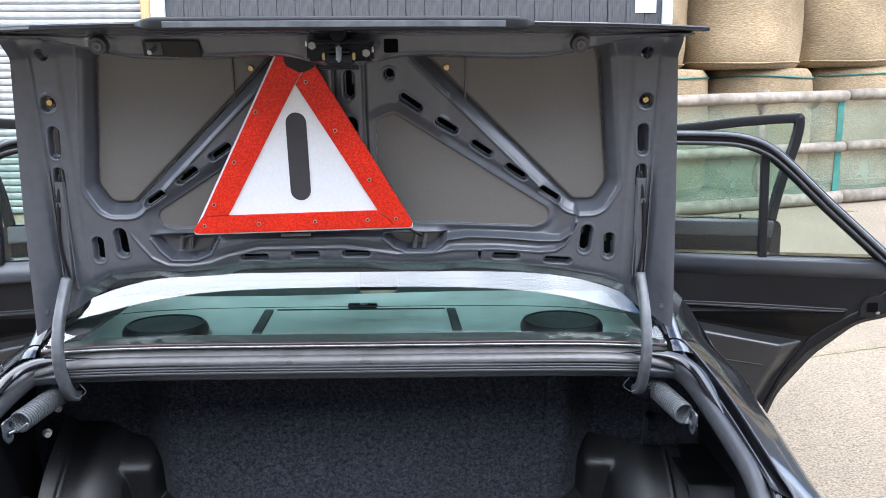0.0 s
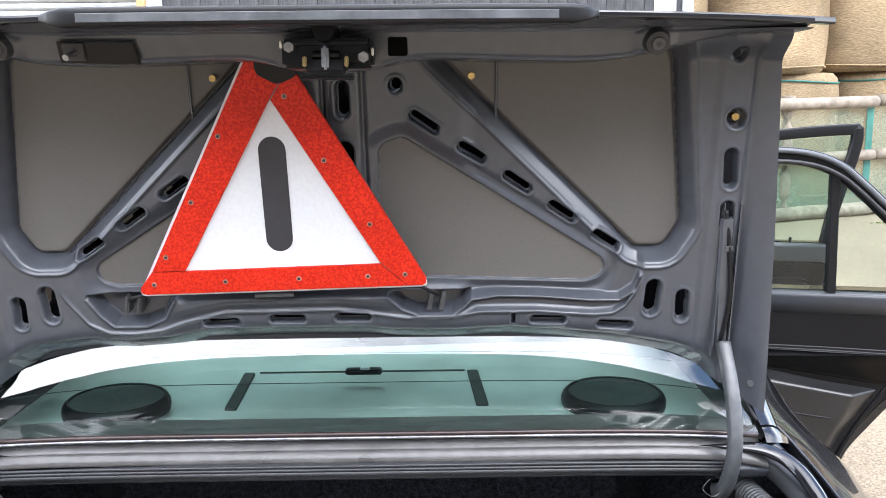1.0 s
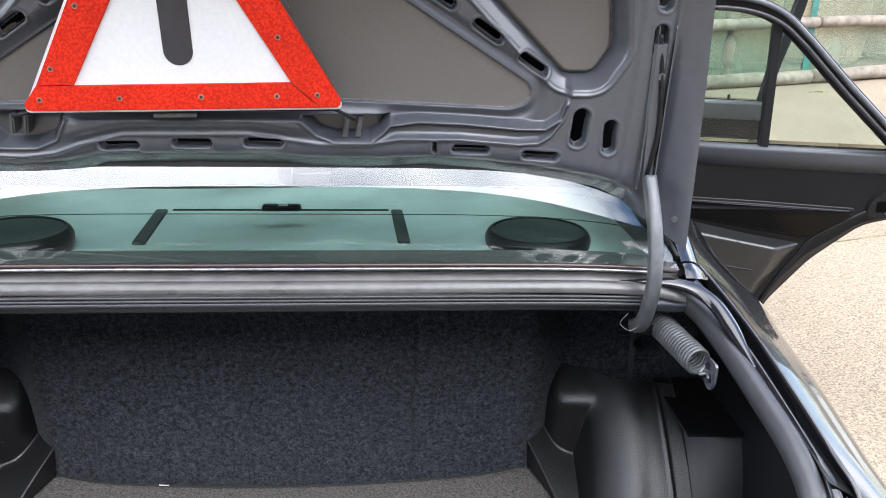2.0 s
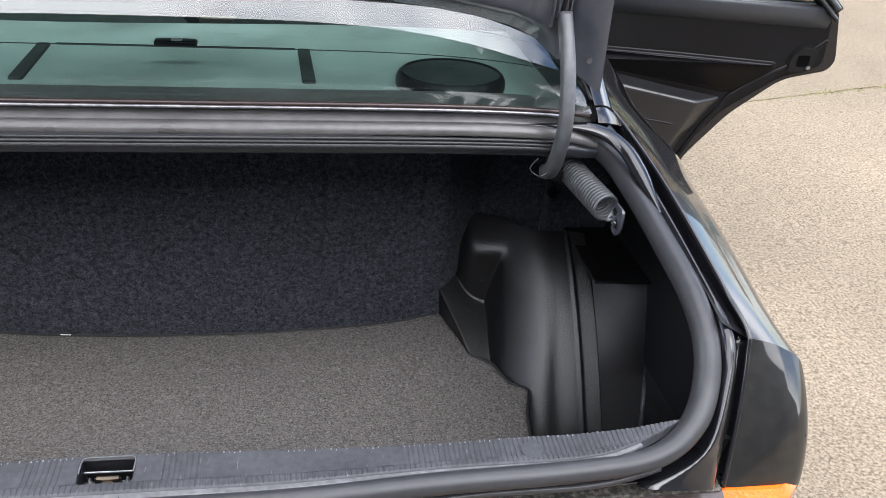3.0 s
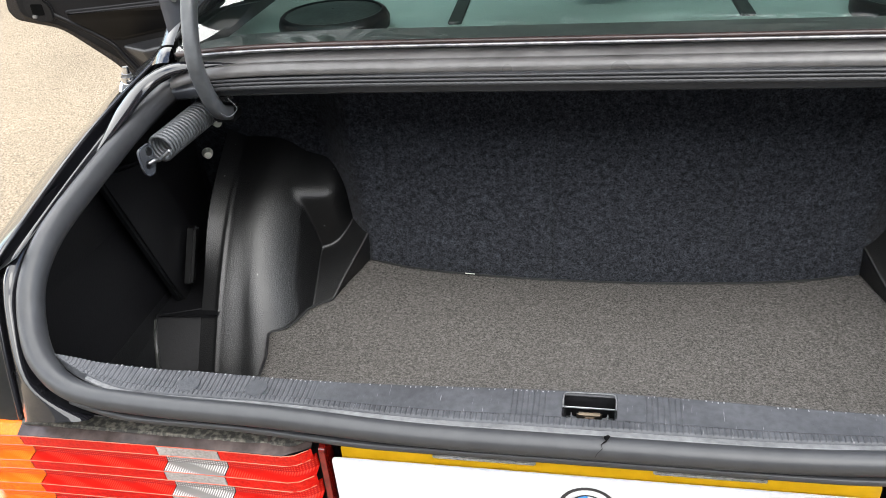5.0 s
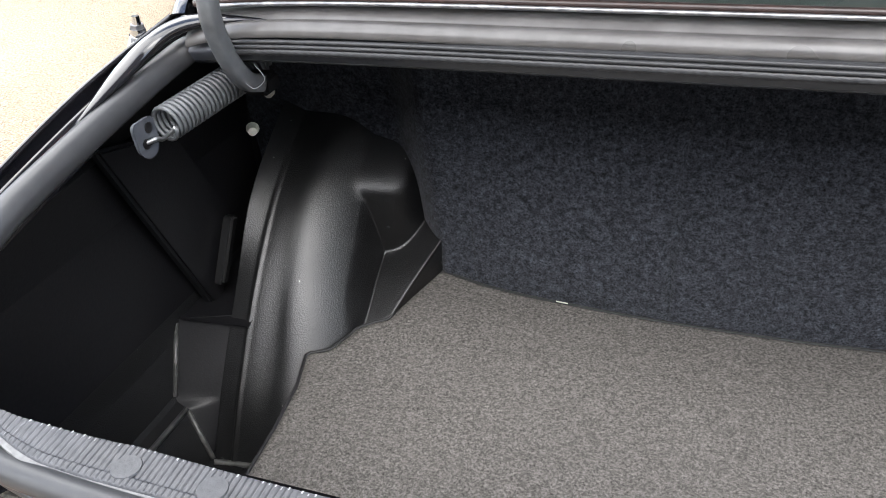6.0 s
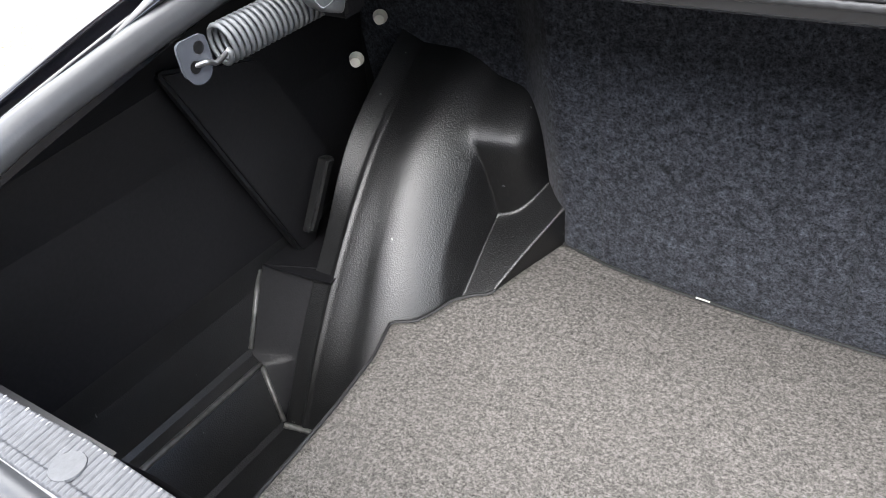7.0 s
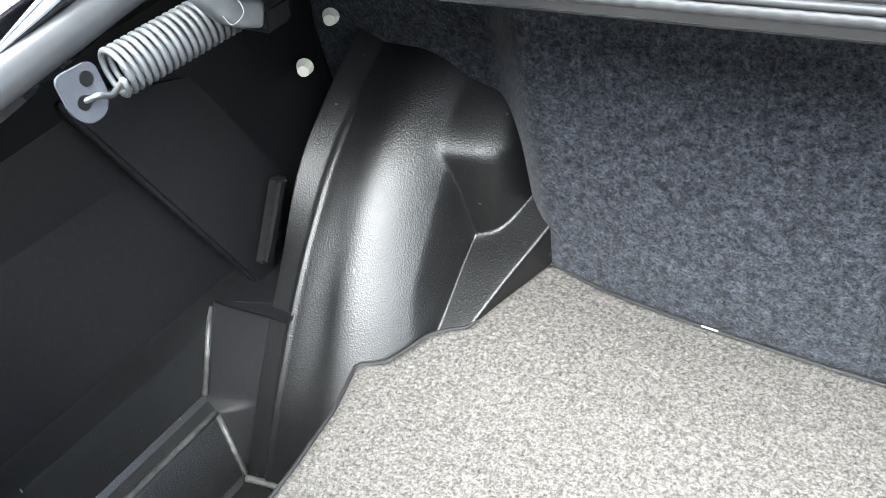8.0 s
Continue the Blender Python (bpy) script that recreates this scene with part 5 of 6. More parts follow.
# ---- cabin seen through the rear window ----
def glass_at(u, v):
    d = 0.49 * v
    e = min(d, 0.12)
    return (u * (0.540 - 0.05 * v), 0.410 + d + 0.030 * u * u * v, 0.9875 + 0.70 * e + 0.15 * e * e + 0.715 * (d - e) - 0.010 * abs(u) ** 6 - 0.030 * abs(u) ** 4 * sstep(v, 0.0, 0.25))


window = part("rear_window", surface("rear_window", glass_at, np.linspace(-1, 1, 41), np.linspace(0, 1, 21)), M_GLASS, car, "green-tinted rear window with heater lines", smooth=True)
window.visible_shadow = False
for k in range(1, 9):
    part("heater_line", sweep([Vector(glass_at(u, 0.055 + k * 0.085)) + Vector((0, 0.003, -0.003)) for u in np.linspace(-0.92, 0.92, 31)], circle(0.0006, 4)), M_BAR, window)
part("window_gasket", sweep([Vector(glass_at(u, 0)) + Vector((0, -0.004, 0.0)) for u in np.linspace(-0.99, 0.99, 41)], circle(0.0038, 8)), M_GASKET, window, smooth=True)
part("window_trim", sweep([Vector(glass_at(u, 0)) + Vector((0, -0.0105, -0.0025)) for u in np.linspace(-0.93, 0.93, 41)], circle(0.0022, 8)), M_STEEL, window, smooth=True)
for s in (-1, 1):
    part("window_gasket", sweep([Vector(glass_at(s, v)) + Vector((s * 0.004, -0.004, 0.002)) for v in np.linspace(0.04, 1, 15)], circle(0.0024, 8)), M_BLACK, window, smooth=True)
part("parcel_shelf", surface("parcel_shelf", lambda u, v: (u * 0.56, 0.455 + 0.495 * v, 0.948 + 0.004 * math.sin(u * 3)), np.linspace(-1, 1, 15), np.linspace(0, 1, 9)), M_SHELF, car, "grey cloth parcel shelf", smooth=True)
part("shelf_panel", prism(rounded([(-0.215, 0.53), (0.190, 0.53), (0.185, 0.765), (-0.225, 0.765)], 0.03), lambda p, q, h: (p, q, 0.950 + h), 0.004, 0.003), M_SHELF, car)
for a, b in (((-0.216, 0.765), (-0.208, 0.588)), ((0.174, 0.765), (0.182, 0.593))):
    part("shelf_strap", prism(rounded([(a[0] - 0.010, a[1]), (a[0] + 0.009, a[1]), (b[0] + 0.009, b[1]), (b[0] - 0.010, b[1])], 0.004, 3), lambda p, q, h: (p, q, 0.9542 + h), 0.004, 0.001), M_CABIN, car)
part("shelf_strap", prism([(-0.200, 0.768), (0.160, 0.768), (0.160, 0.7695), (-0.200, 0.7695)], lambda p, q, h: (p, q, 0.9542 + h), 0.003), M_CABIN, car)
for s in (-1, 1):
    c = Vector((s * 0.386, 0.600, 0.950))

    def pod_at(u, v):
        r, z = [(1.0, 0.0), (1.02, 0.006), (1.02, 0.014), (0.98, 0.021), (0.92, 0.025), (0.885, 0.0245), (0.88, 0.023)][int(v)]
        return c + Vector((0.079 * r * math.cos(u), 0.074 * r * math.sin(u), z))
    pod = part("speaker", surface("speaker", pod_at, np.linspace(0, 2 * math.pi, 49), range(7)), M_BLACK, car, "black oval shelf speaker", smooth=True)
    part("grille", surface("grille", lambda u, v: c + Vector((0.0695 * v * math.cos(u), 0.065 * v * math.sin(u), 0.0225 + 0.006 * (1 - v * v))), np.linspace(0, 2 * math.pi, 41), np.linspace(0.02, 1, 8)), M_CABIN, pod, smooth=True)
sticker = part("brake_lamp", box(-0.039, 0.021, 0.668, 0.686, 0.9820, 0.9905, 0.002), M_BLACK, car, "small black high-level lamp")
part("lamp_label", box(-0.014, 0.001, 0.668, 0.676, 0.9906, 0.9945, 0.0006), M_WHITE, sticker)
for s in (-1, 1):
    part("quarter_trim", box(min(s * 0.57, s * 0.60), max(s * 0.57, s * 0.60), 0.69, 1.30, 0.45, 0.97, 0.01), M_CABIN, car, "dark side trim")
    part("quarter_trim", box(min(s * 0.545, s * 0.565), max(s * 0.545, s * 0.565), 0.445, 0.95, 0.928, 0.99, 0.006), M_CABIN, car, "dark side trim")
part("roof", surface("roof", lambda u, v: (u * (0.52 + 0.03 * math.sin(v * 3.1)), 0.89 + 1.32 * v, 1.333 + 0.040 * math.sin(math.pi * min(1, v * 1.1 + 0.1)) * (1 - 0.4 * u * u) - 0.012 * u * u), np.linspace(-1, 1, 13), np.linspace(0, 1, 13)), M_PAINT, car, smooth=True)
part("headlining", surface("headlining", lambda u, v: (u * 0.52, 0.91 + 1.27 * v, 1.318), np.linspace(-1, 1, 3), np.linspace(0, 1, 3), flip=True), M_SHELF, car)
for s in (-1, 1):
    seat = part("rear_seat_back", box(min(s * 0.012, s * 0.60), max(s * 0.012, s * 0.60), 0.93, 1.06, 0.45, 0.97, 0.04, 3), M_CABIN, car, "dark cloth seat back", smooth=True)
    part("front_seat", box(min(s * 0.10, s * 0.58), max(s * 0.10, s * 0.58), 1.62, 1.76, 0.40, 0.98, 0.05, 3), M_CABIN, car, "dark cloth front seat", smooth=True)
    part("cabin_floor", box(min(s * 0.0, s * 0.78), max(s * 0.0, s * 0.78), 0.68, 2.9, 0.22, 0.27), M_CABIN, car)
    part("side_sill", box(min(s * 0.70, s * 0.81), max(s * 0.70, s * 0.81), 1.30, 3.0, 0.20, 0.36, 0.02), M_PAINT, car)
    part("centre_pillar", box(min(s * 0.72, s * 0.77), max(s * 0.72, s * 0.77), 1.42, 1.50, 0.34, 1.32, 0.012), M_PAINT, car)
    part("screen_pillar", sweep([(s * 0.55, 2.22, 1.34), (s * 0.70, 2.95, 0.95)], circle(0.03, 8)), M_PAINT, car)
    part("front_wing", box(min(s * 0.45, s * 0.81), max(s * 0.45, s * 0.81), 2.75, 4.05, 0.30, 0.90, 0.08, 3), M_PAINT, car, smooth=True)
part("bonnet", box(-0.62, 0.62, 2.75, 4.0, 0.80, 0.93, 0.05, 3), M_PAINT, car, smooth=True)
part("dashboard", box(-0.70, 0.70, 2.45, 2.80, 0.60, 0.93, 0.05, 3), M_CABIN, car, smooth=True)
part("bumper", box(-0.80, 0.80, -0.11, 0.10, 0.34, 0.50, 0.04, 3), M_BLACK, car, smooth=True)
part("floor_pan", box(-0.72, 0.72, 0.05, 4.0, 0.20, 0.23), M_BLACK, car)


# wheels and doors
def wheel(x, y):
    w = part("wheel", cylinder((x - 0.09, y, 0.31), (x + 0.09, y, 0.31), 0.31, 40), M_TYRE, car)
    s = 1 if x > 0 else -1
    part("rim", cylinder((x + s * 0.085, y, 0.31), (x + s * 0.098, y, 0.31), 0.20, 32, 0.18), M_STEEL, w)


for x in (-0.70, 0.70):
    for y in (0.86, 3.45):
        wheel(x, y)


def rear_door(s):
    H = Vector((s * 0.80, 1.432, 0))
    D = Vector((s * 0.9874, -0.158, 0))
    N = Vector((-s * 0.158, -0.9874, 0))

    def at(a, z, h):
        return H + D * a + Vector((0, 0, z)) + N * h
    shell_o = rounded([(-0.02, 0.27), (0.30, 0.27), (0.345, 0.42), (0.380, 0.52), (0.475, 0.645), (0.590, 0.745), (0.700, 0.775), (0.715, 0.80), (0.690, 0.925), (0.655, 0.945), (-0.02, 0.950)], 0.03, 4)
    door = part("rear_door", prism(shell_o, lambda a, z, h: at(a, z, h - 0.075), 0.055, 0.008), M_PAINT, car, "open rear door, black vinyl trim inside")
    trim_o = rounded([(0.0, 0.30), (0.275, 0.30), (0.320, 0.42), (0.355, 0.53), (0.45, 0.66), (0.575, 0.755), (0.675, 0.79), (0.668, 0.925), (0.0, 0.938)], 0.025, 4)
    part("trim_panel", prism(trim_o, lambda a, z, h: at(a, z, h - 0.020), 0.022, 0.010, 3), M_DOOR, door, "black vinyl trim panel")
    part("upper_trim", sweep([at(0.0, 0.922, -0.004), at(0.40, 0.915, -0.004), at(0.655, 0.912, -0.004)], rounded([(-0.030, -0.020), (0.028, -0.020), (0.030, 0.004), (0.004, 0.024), (-0.030, 0.026)], 0.012, 4), up=N), M_ROLL, door, "slate vinyl roll along the window", smooth=True)
    mid = rounded([(0.0, 0.812), (0.30, 0.806), (0.555, 0.797), (0.548, 0.768), (0.462, 0.716), (0.425, 0.713), (0.138, 0.753), (0.0, 0.768)], 0.010, 4)
    part("mid_panel", prism(mid, lambda a, z, h: at(a, z, h), 0.014, 0.010, 4), M_DOOR, door, smooth=True)
    # armrest block with a sloping top and a slanted end
    lo = [(0.0, 0.762), (0.138, 0.747), (0.300, 0.716), (0.436, 0.697), (0.400, 0.640), (0.355, 0.572), (0.318, 0.50), (0.0, 0.48)]
    hi = [(0.0, 0.742), (0.145, 0.730), (0.262, 0.711), (0.360, 0.695), (0.345, 0.650), (0.322, 0.600), (0.285, 0.51), (0.0, 0.49)]
    bm = bmesh.new()
    va = [bm.verts.new(at(a, z, 0.001)) for a, z in lo]
    vb = [bm.verts.new(at(a, z, 0.052)) for a, z in hi]
    bm.faces.new(vb)
    for i in range(len(lo) - 1):
        bm.faces.new((va[i], va[i + 1], vb[i + 1], vb[i]))
    bmesh.ops.recalc_face_normals(bm, faces=bm.faces[:])
    bmesh.ops.bevel(bm, geom=[e for e in bm.edges if not e.is_boundary], offset=0.008, segments=3, profile=0.5, affect="EDGES")
    part("armrest", bm, M_ARM, door, "moulded black armrest")
    border = smooth_path([at(a, z, 0.002) for a, z in ((0.668, 0.858), (0.640, 0.835), (0.590, 0.792), (0.545, 0.765), (0.462, 0.708), (0.432, 0.665), (0.385, 0.590), (0.340, 0.490), (0.300, 0.390))], 6)
    part("trim_border", sweep(border, circle(0.007, 8, 1.0, 0.7), up=N), M_DOOR, door, smooth=True)
    part("armrest_crease", sweep([at(0.10, 0.660, 0.053), at(0.31, 0.634, 0.053)], circle(0.0025, 6)), M_DOOR, door)
    part("door_pocket", prism(rounded([(0.0, 0.36), (0.25, 0.36), (0.29, 0.44), (0.30, 0.475), (0.0, 0.475)], 0.02), lambda a, z, h: at(a, z, h), 0.034, 0.014, 3), M_DOOR, door)
    lock = part("lock", prism(rounded([(0.580, 0.772), (0.628, 0.772), (0.652, 0.800), (0.648, 0.842), (0.606, 0.842), (0.580, 0.812)], 0.016), lambda a, z, h: at(a, z, h - 0.004), 0.014, 0.004), M_BLACK, door, "lock case with bright catch")
    # lock slot: a dark plate painted as the shaded recess
    part("slot", prism(rounded([(0.602, 0.790), (0.632, 0.792), (0.632, 0.820), (0.602, 0.818)], 0.005), lambda a, z, h: at(a, z, 0.0102 + h), 0.001), M_GAP, lock)
    part("catch", box(-0.004, 0.008, -0.003, 0.004, -0.004, 0.004, 0.0015), M_STEEL, lock).matrix_basis = Matrix.Translation(at(0.630, 0.789, 0.012))
    # window frame with its slanted rear edge, bar and panes
    fr = smooth_path([at(-0.02, 1.290, 0), at(0.12, 1.289, 0), at(0.22, 1.283, 0), at(0.295, 1.258, 0), at(0.36, 1.208, 0), at(0.47, 1.103, 0), at(0.60, 0.985, 0), at(0.665, 0.925, 0)], 8)
    frame_o = rounded([(-0.022, -0.013), (0.012, -0.013), (0.022, 0.0), (0.012, 0.013), (-0.022, 0.013)], 0.006, 2)
    wf = part("window_frame", sweep(fr, frame_o, up=N), M_BLACK, door, "black window frame", smooth=True)
    part("frame_edge", sweep([q + N * 0.020 + Vector((0, 0, 0.013)) for q in fr], circle(0.007, 6), up=N), M_HINGE, wf, smooth=True)
    part("frame_seal", sweep([q + N * 0.024 - Vector((0, 0, 0.012)) for q in fr], circle(0.005, 6), up=N), M_RUBBER, wf, smooth=True)
    part("window_bar", sweep([at(0.297, 1.25, 0), at(0.305, 0.945, 0)], rounded([(-0.011, -0.012), (0.011, -0.012), (0.011, 0.012), (-0.011, 0.012)], 0.003, 2), up=N), M_BLACK, wf)
    bm = bmesh.new()
    inside = [at(-0.02, 0.94, -0.004)] + [q - N * 0.004 for q in fr] + [at(0.66, 0.935, -0.004)]
    bm.faces.new([bm.verts.new(q) for q in inside])
    pane = part("pane", bm, M_DGLASS, wf, "pale green window pane")
    pane.visible_shadow = False


def front_door(s):
    def at(a, z, h):
        return Vector((s * (0.85 + a), 2.16 - 0.10 * a - h, z))
    door = part("front_door", prism(rounded([(0.0, 0.27), (0.62, 0.27), (0.62, 0.95), (0.0, 0.965)], 0.04), lambda a, z, h: at(a, z, h - 0.05), 0.05, 0.01), M_PAINT, car, "open front door, dark trim inside")
    part("trim_panel", prism(rounded([(0.0, 0.30), (0.575, 0.30), (0.575, 0.945), (0.0, 0.958)], 0.03), at, 0.022, 0.01), M_DOOR, door, "dark vinyl trim panel")
    part("armrest", prism(rounded([(0.0, 0.78), (0.50, 0.79), (0.53, 0.82), (0.50, 0.835), (0.0, 0.84)], 0.012), at, 0.06, 0.012), M_DOOR, door)
    part("upper_trim", sweep([at(0.0, 0.930, 0.016), at(0.575, 0.918, 0.016)], rounded([(-0.034, -0.016), (0.030, -0.016), (0.034, 0.006), (-0.030, 0.020)], 0.010, 4), up=Vector((0, -1, 0))), M_ROLL, door, smooth=True)
    part("lock_pin", cylinder(at(0.46, 0.94, 0.006), at(0.46, 0.972, 0.006), 0.005, 8), M_BLACK, door)
    fr = smooth_path([at(-0.1, 1.275, 0), at(0.22, 1.292, 0), at(0.45, 1.318, 0), at(0.630, 1.330, 0), at(0.655, 1.322, 0), at(0.645, 1.24, 0), at(0.60, 1.08, 0), at(0.575, 0.95, 0)], 8)
    wf = part("window_frame", sweep(fr, rounded([(-0.018, -0.012), (0.018, -0.012), (0.018, 0.012), (-0.018, 0.012)], 0.005, 2), up=Vector((0, 1, 0))), M_BLACK, door, smooth=True)
    bm = bmesh.new()
    bm.faces.new([bm.verts.new(q + Vector((0, 0.01, 0))) for q in [at(-0.1, 0.95, 0)] + fr])
    pane = part("pane", bm, M_DGLASS, wf, "pale green window pane")
    pane.visible_shadow = False
    mir = part("catch", box(-0.012, 0.012, -0.01, 0.01, -0.02, 0.02, 0.004), M_STEEL, door)
    mir.matrix_basis = Matrix.Translation(at(0.585, 0.80, 0.02))


mirrored(rear_door)
mirrored(front_door)

# ---- yard behind ----
FA, FB = Vector((1.384, 5.975, 0)), Vector((10.234, 8.477, 0))
FD = (FB - FA).normalized()
FN = Vector((FD.y, -FD.x, 0))


def fence_at(a, z, h=0.0):
    q = FA + FD * a + FN * h
    return Vector((q.x, q.y, ground_z(q.x, q.y) + z))


fence = empty("fence", "pine pole fence with green windbreak netting", "fence", fence_at(2, 0))
FI = Matrix.Translation(-fence.location)
rng = random.Random(4)


def log(name, p, q, r, parent, inv, label=""):
    pts = [p.lerp(q, t) + Vector((rng.uniform(-1, 1), rng.uniform(-1, 1), rng.uniform(-1, 1))) * r * 0.07 for t in np.linspace(0, 1, 9)]
    ob = part(name, sweep(pts, circle(r, 12)), M_LOG, parent, label, smooth=True)
    ob.matrix_parent_inverse = inv
    return ob


RAIL_TOP, RAIL_MID = 1.0, 0.53
for k in range(4):
    for z, r in ((RAIL_TOP, 0.051), (RAIL_MID, 0.048), (0.06, 0.060)):
        log("rail", fence_at(k * 2.7 + 0.02, z, 0.06), fence_at(k * 2.7 + 2.69, z + rng.uniform(-0.02, 0.02), 0.06), r, fence, FI)
for a in (0.2, 1.82, 4.1, 6.2, 8.4):
    log("post", fence_at(a, -0.05), fence_at(a, 1.06), 0.055, fence, FI)
net = part("netting", surface("netting", lambda a, z: fence_at(a, z, 0.012 + 0.02 * noise.noise((a * 1.7, z * 3, 2))), np.linspace(0, 9.2, 120), np.linspace(0.02, RAIL_TOP, 16)), None, fence, "worn green netting, see-through", smooth=True)
net.matrix_parent_inverse = FI
mm = bpy.data.materials.new("see_through_netting")
mm.use_nodes = True
nn, nl = mm.node_tree.nodes, mm.node_tree.links
tr, mx = nn.new("ShaderNodeBsdfTransparent"), nn.new("ShaderNodeMixShader")
co, tx = nn.new("ShaderNodeTexCoord"), nn.new("ShaderNodeTexNoise")
tx.inputs["Scale"].default_value, tx.inputs["Detail"].default_value = 1.6, 5
mr = nn.new("ShaderNodeMapRange")
mr.inputs["From Min"].default_value, mr.inputs["From Max"].default_value = 0.3, 0.7
mr.inputs["To Min"].default_value, mr.inputs["To Max"].default_value = 0.28, 0.68
pb = nn["Principled BSDF"]
pb.inputs["Base Color"].default_value, pb.inputs["Roughness"].default_value = (0.22, 0.27, 0.20, 1), 0.8
nl.new(co.outputs["Object"], tx.inputs["Vector"])
nl.new(tx.outputs["Fac"], mr.inputs["Value"])
nl.new(mr.outputs["Result"], mx.inputs["Fac"])
nl.new(tr.outputs["BSDF"], mx.inputs[1])
nl.new(pb.outputs["BSDF"], mx.inputs[2])
nl.new(mx.outputs["Shader"], nn["Material Output"].inputs["Surface"])
net.data.materials.append(mm)
for a in (2.66, 5.2, 7.4):
    st = part("strap", prism([(a - 0.035, 0.02), (a + 0.035, 0.02), (a + 0.035, 1.03), (a - 0.035, 1.03)], lambda p, q, h: fence_at(p, q, 0.03 + h), 0.006), M_STRIP, fence, "teal strap")
    st.matrix_parent_inverse = FI


def bale(a, h, z, r=0.60, height=1.18):
    c = fence_at(a, 0, h)
    n, m = 56, 26
    z0 = ground_z(c.x, c.y) + z
    vs, fs = [], []
    seed = rng.uniform(0, 50)
    for j in range(m + 1):
        t = j / m
        rr = r * (1 - 0.06 * abs(2 * t - 1) ** 5)
        if j in (0, m):
            rr *= 0.95
        for i in range(n):
            an = 2 * math.pi * i / n
            k = rr * (1 + 0.020 * noise.noise((3 * math.cos(an) + seed, 3 * math.sin(an), t * 3)) + 0.008 * noise.noise((9 * math.cos(an) + seed, 9 * math.sin(an), t * 30)))
            vs.append((k * math.cos(an), k * math.sin(an), height * t))
    for j in range(m):
        fs += [(j * n + i, j * n + (i + 1) % n, (j + 1) * n + (i + 1) % n, (j + 1) * n + i) for i in range(n)]
    fs += [tuple(range(n))[::-1], tuple(range(m * n, (m + 1) * n))]
    ob = part("straw_bale", mesh("straw_bale", vs, fs), M_HAY, None, smooth=True)
    ob.location = (c.x, c.y, z0)
    ob.rotation_euler = (0, 0, seed)
    for tz in (0.05, 0.93):
        part("twine", sweep([(r * 0.985 * math.cos(a), r * 0.985 * math.sin(a), height * tz + 0.01 * math.sin(3 * a)) for a in np.linspace(0, 2 * math.pi, 41)[:-1]], circle(0.009, 6), True), M_STRIP if tz > 0.5 else M_HAY, ob)
    return tagged(ob, "round net-wrapped straw bale standing on end", "straw bale", "stack of bales")


for k in range(-1, 5):
    bale(2.414 + 1.09 * k, -0.90 if k >= 0 else -1.05, 0.0, 0.545)
    bale(2.195 + 1.168 * k, -0.90 if k >= 0 else -1.10, 1.175, 0.58)

# barn with roller shutter and dark doors
WY = 6.4
gz = ground_z(0, WY)
tagged(part("wall_north", box(-8.0, 2.20, WY + 0.06, WY + 0.30, gz - 0.2, gz + 6.0), M_BARN), "dark barn wall", "wall", kind="structure")
hay_back = sweep([fence_at(0.9, 0, -1.9), fence_at(12, 0, -1.9)], [(0.0, -0.3), (0.12, -0.3), (0.12, 5.6), (0.0, 5.6)])
tagged(part("wall_east", hay_back, M_BARN), "dark boarded barn wall behind the bales", "wall", kind="structure")
shutter = empty("roller_shutter", "pale galvanised roller shutter with narrow slats", "roller shutter", (-4.2, WY, gz))
SI = Matrix.Translation(-shutter.location)
slat = sweep([(-7.0, WY + 0.01, 0), (-2.31, WY + 0.01, 0)], [(0.0, -0.031), (0.008, -0.029), (0.018, -0.014), (0.020, 0.008), (0.012, 0.026), (0.0, 0.028)])
slat.materials.append(M_SHUTTER)
for k in range(50):
    ob = part("slat", slat, None, shutter)
    ob.matrix_parent_inverse = SI
    ob.location = (0, 0, gz + 0.05 + k * 0.062)
for name, xa, xb, m in (("timber_post", -2.295, -2.217, M_TIMBER), ("steel_jamb", -2.213, -2.097, M_FRAME), ("steel_jamb", 2.175, 2.259, M_FRAME)):
    tagged(part(name, box(xa, xb, WY - 0.06, WY + 0.08, gz - 0.1, gz + 4.0, 0.01), m), "orange timber post by the shutter" if m is M_TIMBER else "pale steel door jamb on the barn", "post", kind="structure")
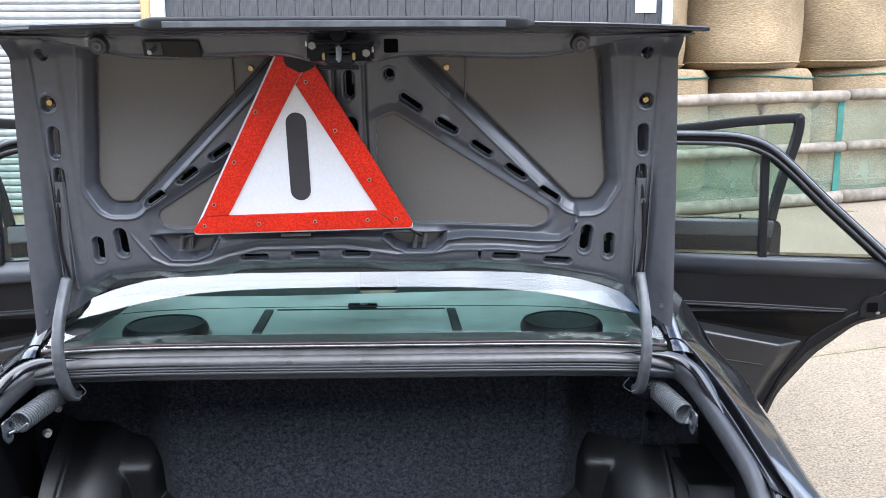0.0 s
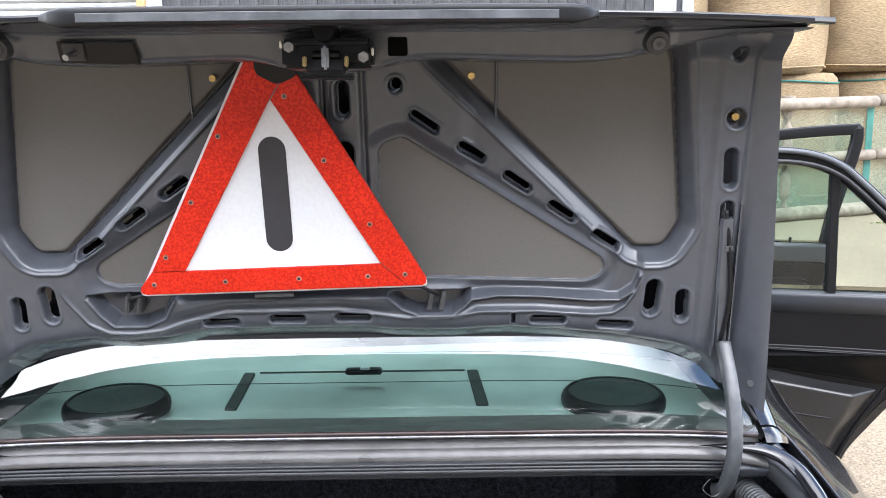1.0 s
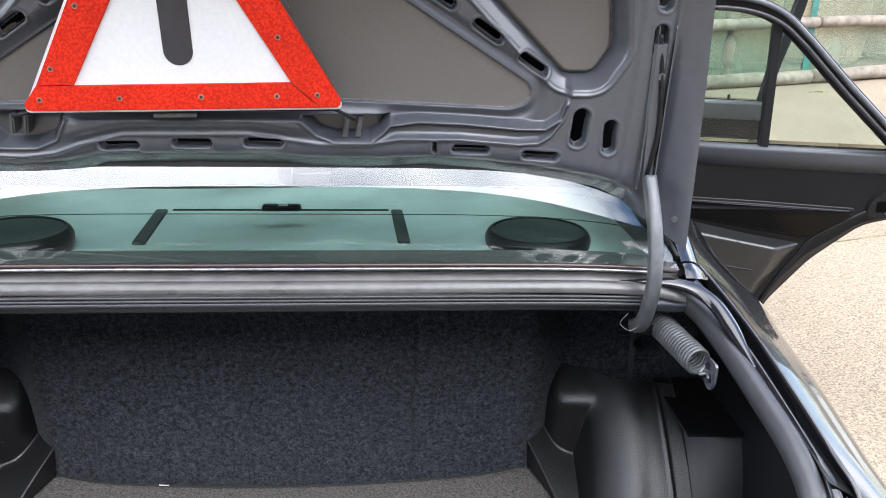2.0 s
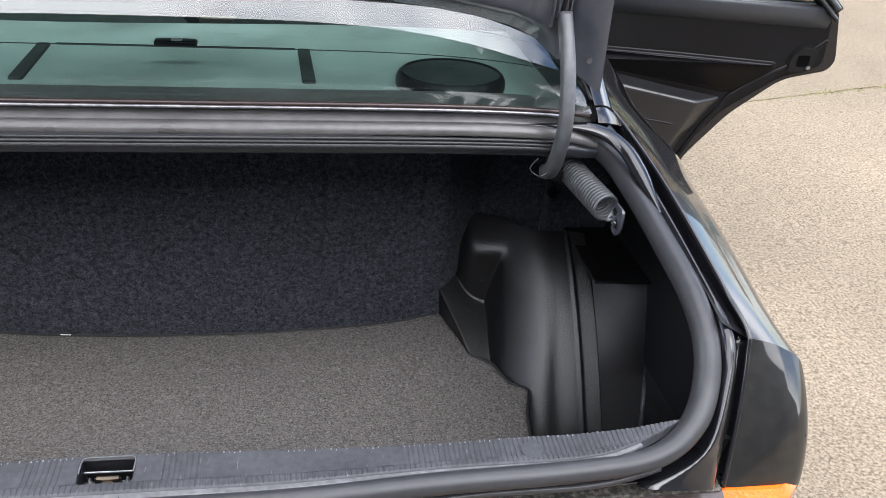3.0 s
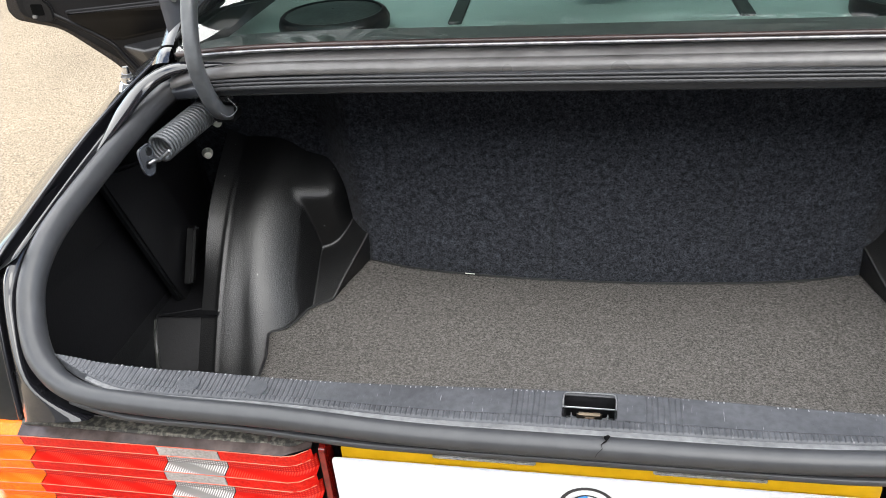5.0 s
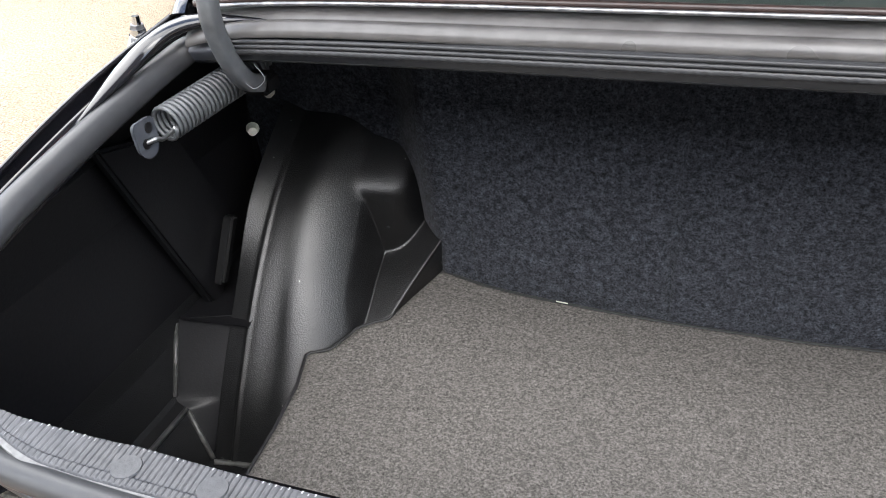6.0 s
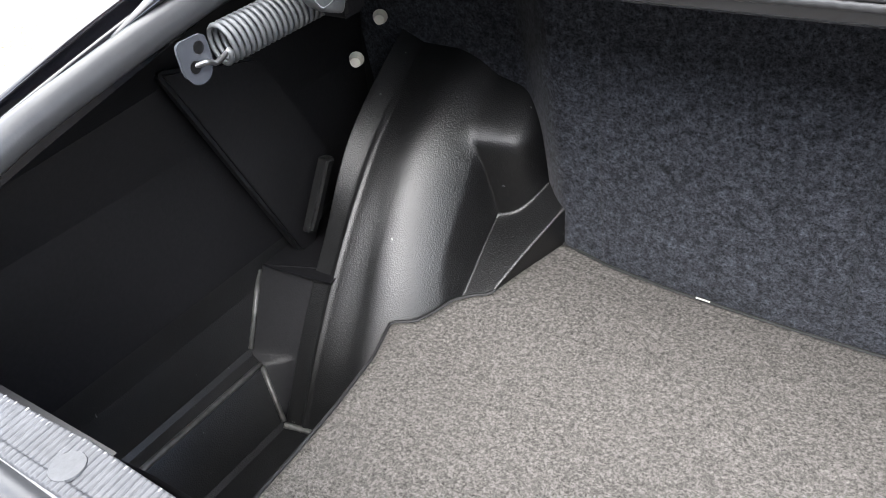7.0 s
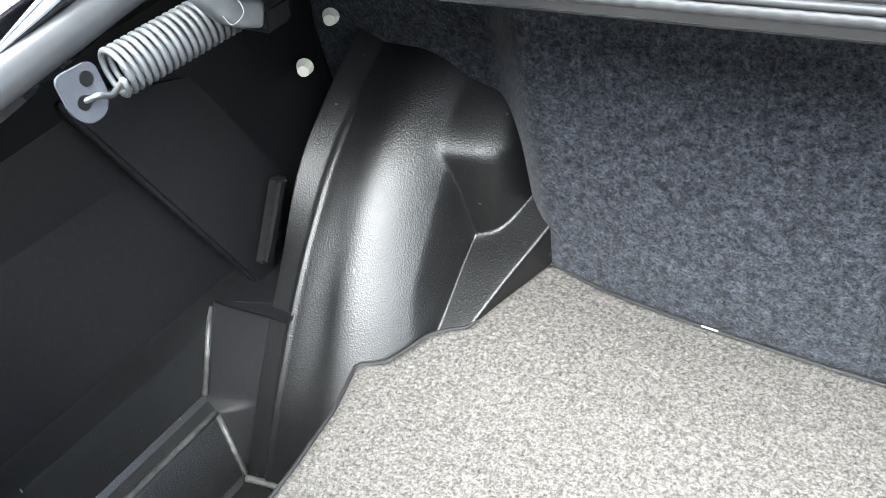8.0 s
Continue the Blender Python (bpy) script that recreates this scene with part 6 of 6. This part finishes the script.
barn_door = empty("barn_door", "black-stained boarded barn doors, closed", "barn door", (0, WY, gz))
BI = Matrix.Translation(-barn_door.location)
board = box(-0.078, 0.078, WY - 0.02, WY + 0.03, 0.0, 3.9, 0.005, 1)
bme = bpy.data.meshes.new("board")
board.to_mesh(bme)
board.free()
bme.materials.append(M_BARN)
for k in range(27):
    ob = part("board", bme, None, barn_door)
    ob.matrix_parent_inverse = BI
    ob.location = (-2.017 + 0.1583 * k, rng.uniform(-0.006, 0.006), gz + 0.02)
# small glazed window; the sky it mirrors is painted as plain white
small_window = part("small_window", box(1.940, 2.120, WY - 0.032, WY - 0.024, 2.150, 2.62), M_WHITE, barn_door, "small glazed window, sky reflection drawn as flat white")
small_window.matrix_parent_inverse = BI

# weeds in the joints
weeds = []
bm = bmesh.new()
for cx, cy, n in ((2.30, 3.07, 10), (2.45, 3.10, 14), (2.62, 3.15, 16), (2.74, 3.18, 34), (2.86, 3.21, 40), (2.98, 3.24, 24), (3.12, 3.28, 20), (3.24, 3.31, 30), (3.9, 6.3, 40), (5.0, 6.9, 40)):
    for k in range(n):
        x, y = cx + rng.gauss(0, 0.05), cy + rng.gauss(0, 0.012)
        z = ground_z(x, y)
        h, a = rng.uniform(0.004, 0.014), rng.uniform(0, 6.28)
        dx, dy = 0.006 * math.cos(a), 0.006 * math.sin(a)
        lean = (rng.uniform(-0.02, 0.02), rng.uniform(-0.02, 0.02))
        v = [bm.verts.new(q) for q in ((x - dx, y - dy, z - 0.004), (x + dx, y + dy, z - 0.004), (x + lean[0], y + lean[1], z + h))]
        bm.faces.new(v)
tagged(part("weeds", bm, M_GRASS), "small green weeds in the concrete joints", "weeds", kind="stuff")

# corrugated shed across the yard, behind the camera, mirrored in the right wing;
# its unseen left stretch is added to block low sky light
CX = np.linspace(-14, 20, 681)
CXX, CZZ = np.meshgrid(CX, np.array([-0.1, 1.7, 3.4, 5.1, 6.8]))
tagged(part("wall_south", field("wall_south", CXX, -9.5 + 0.03 * np.sin(CXX * 2 * np.pi / 0.2), CZZ, flip=True), M_SHED), "grey corrugated shed wall across the yard, left part added to block low sky", "wall", kind="structure")
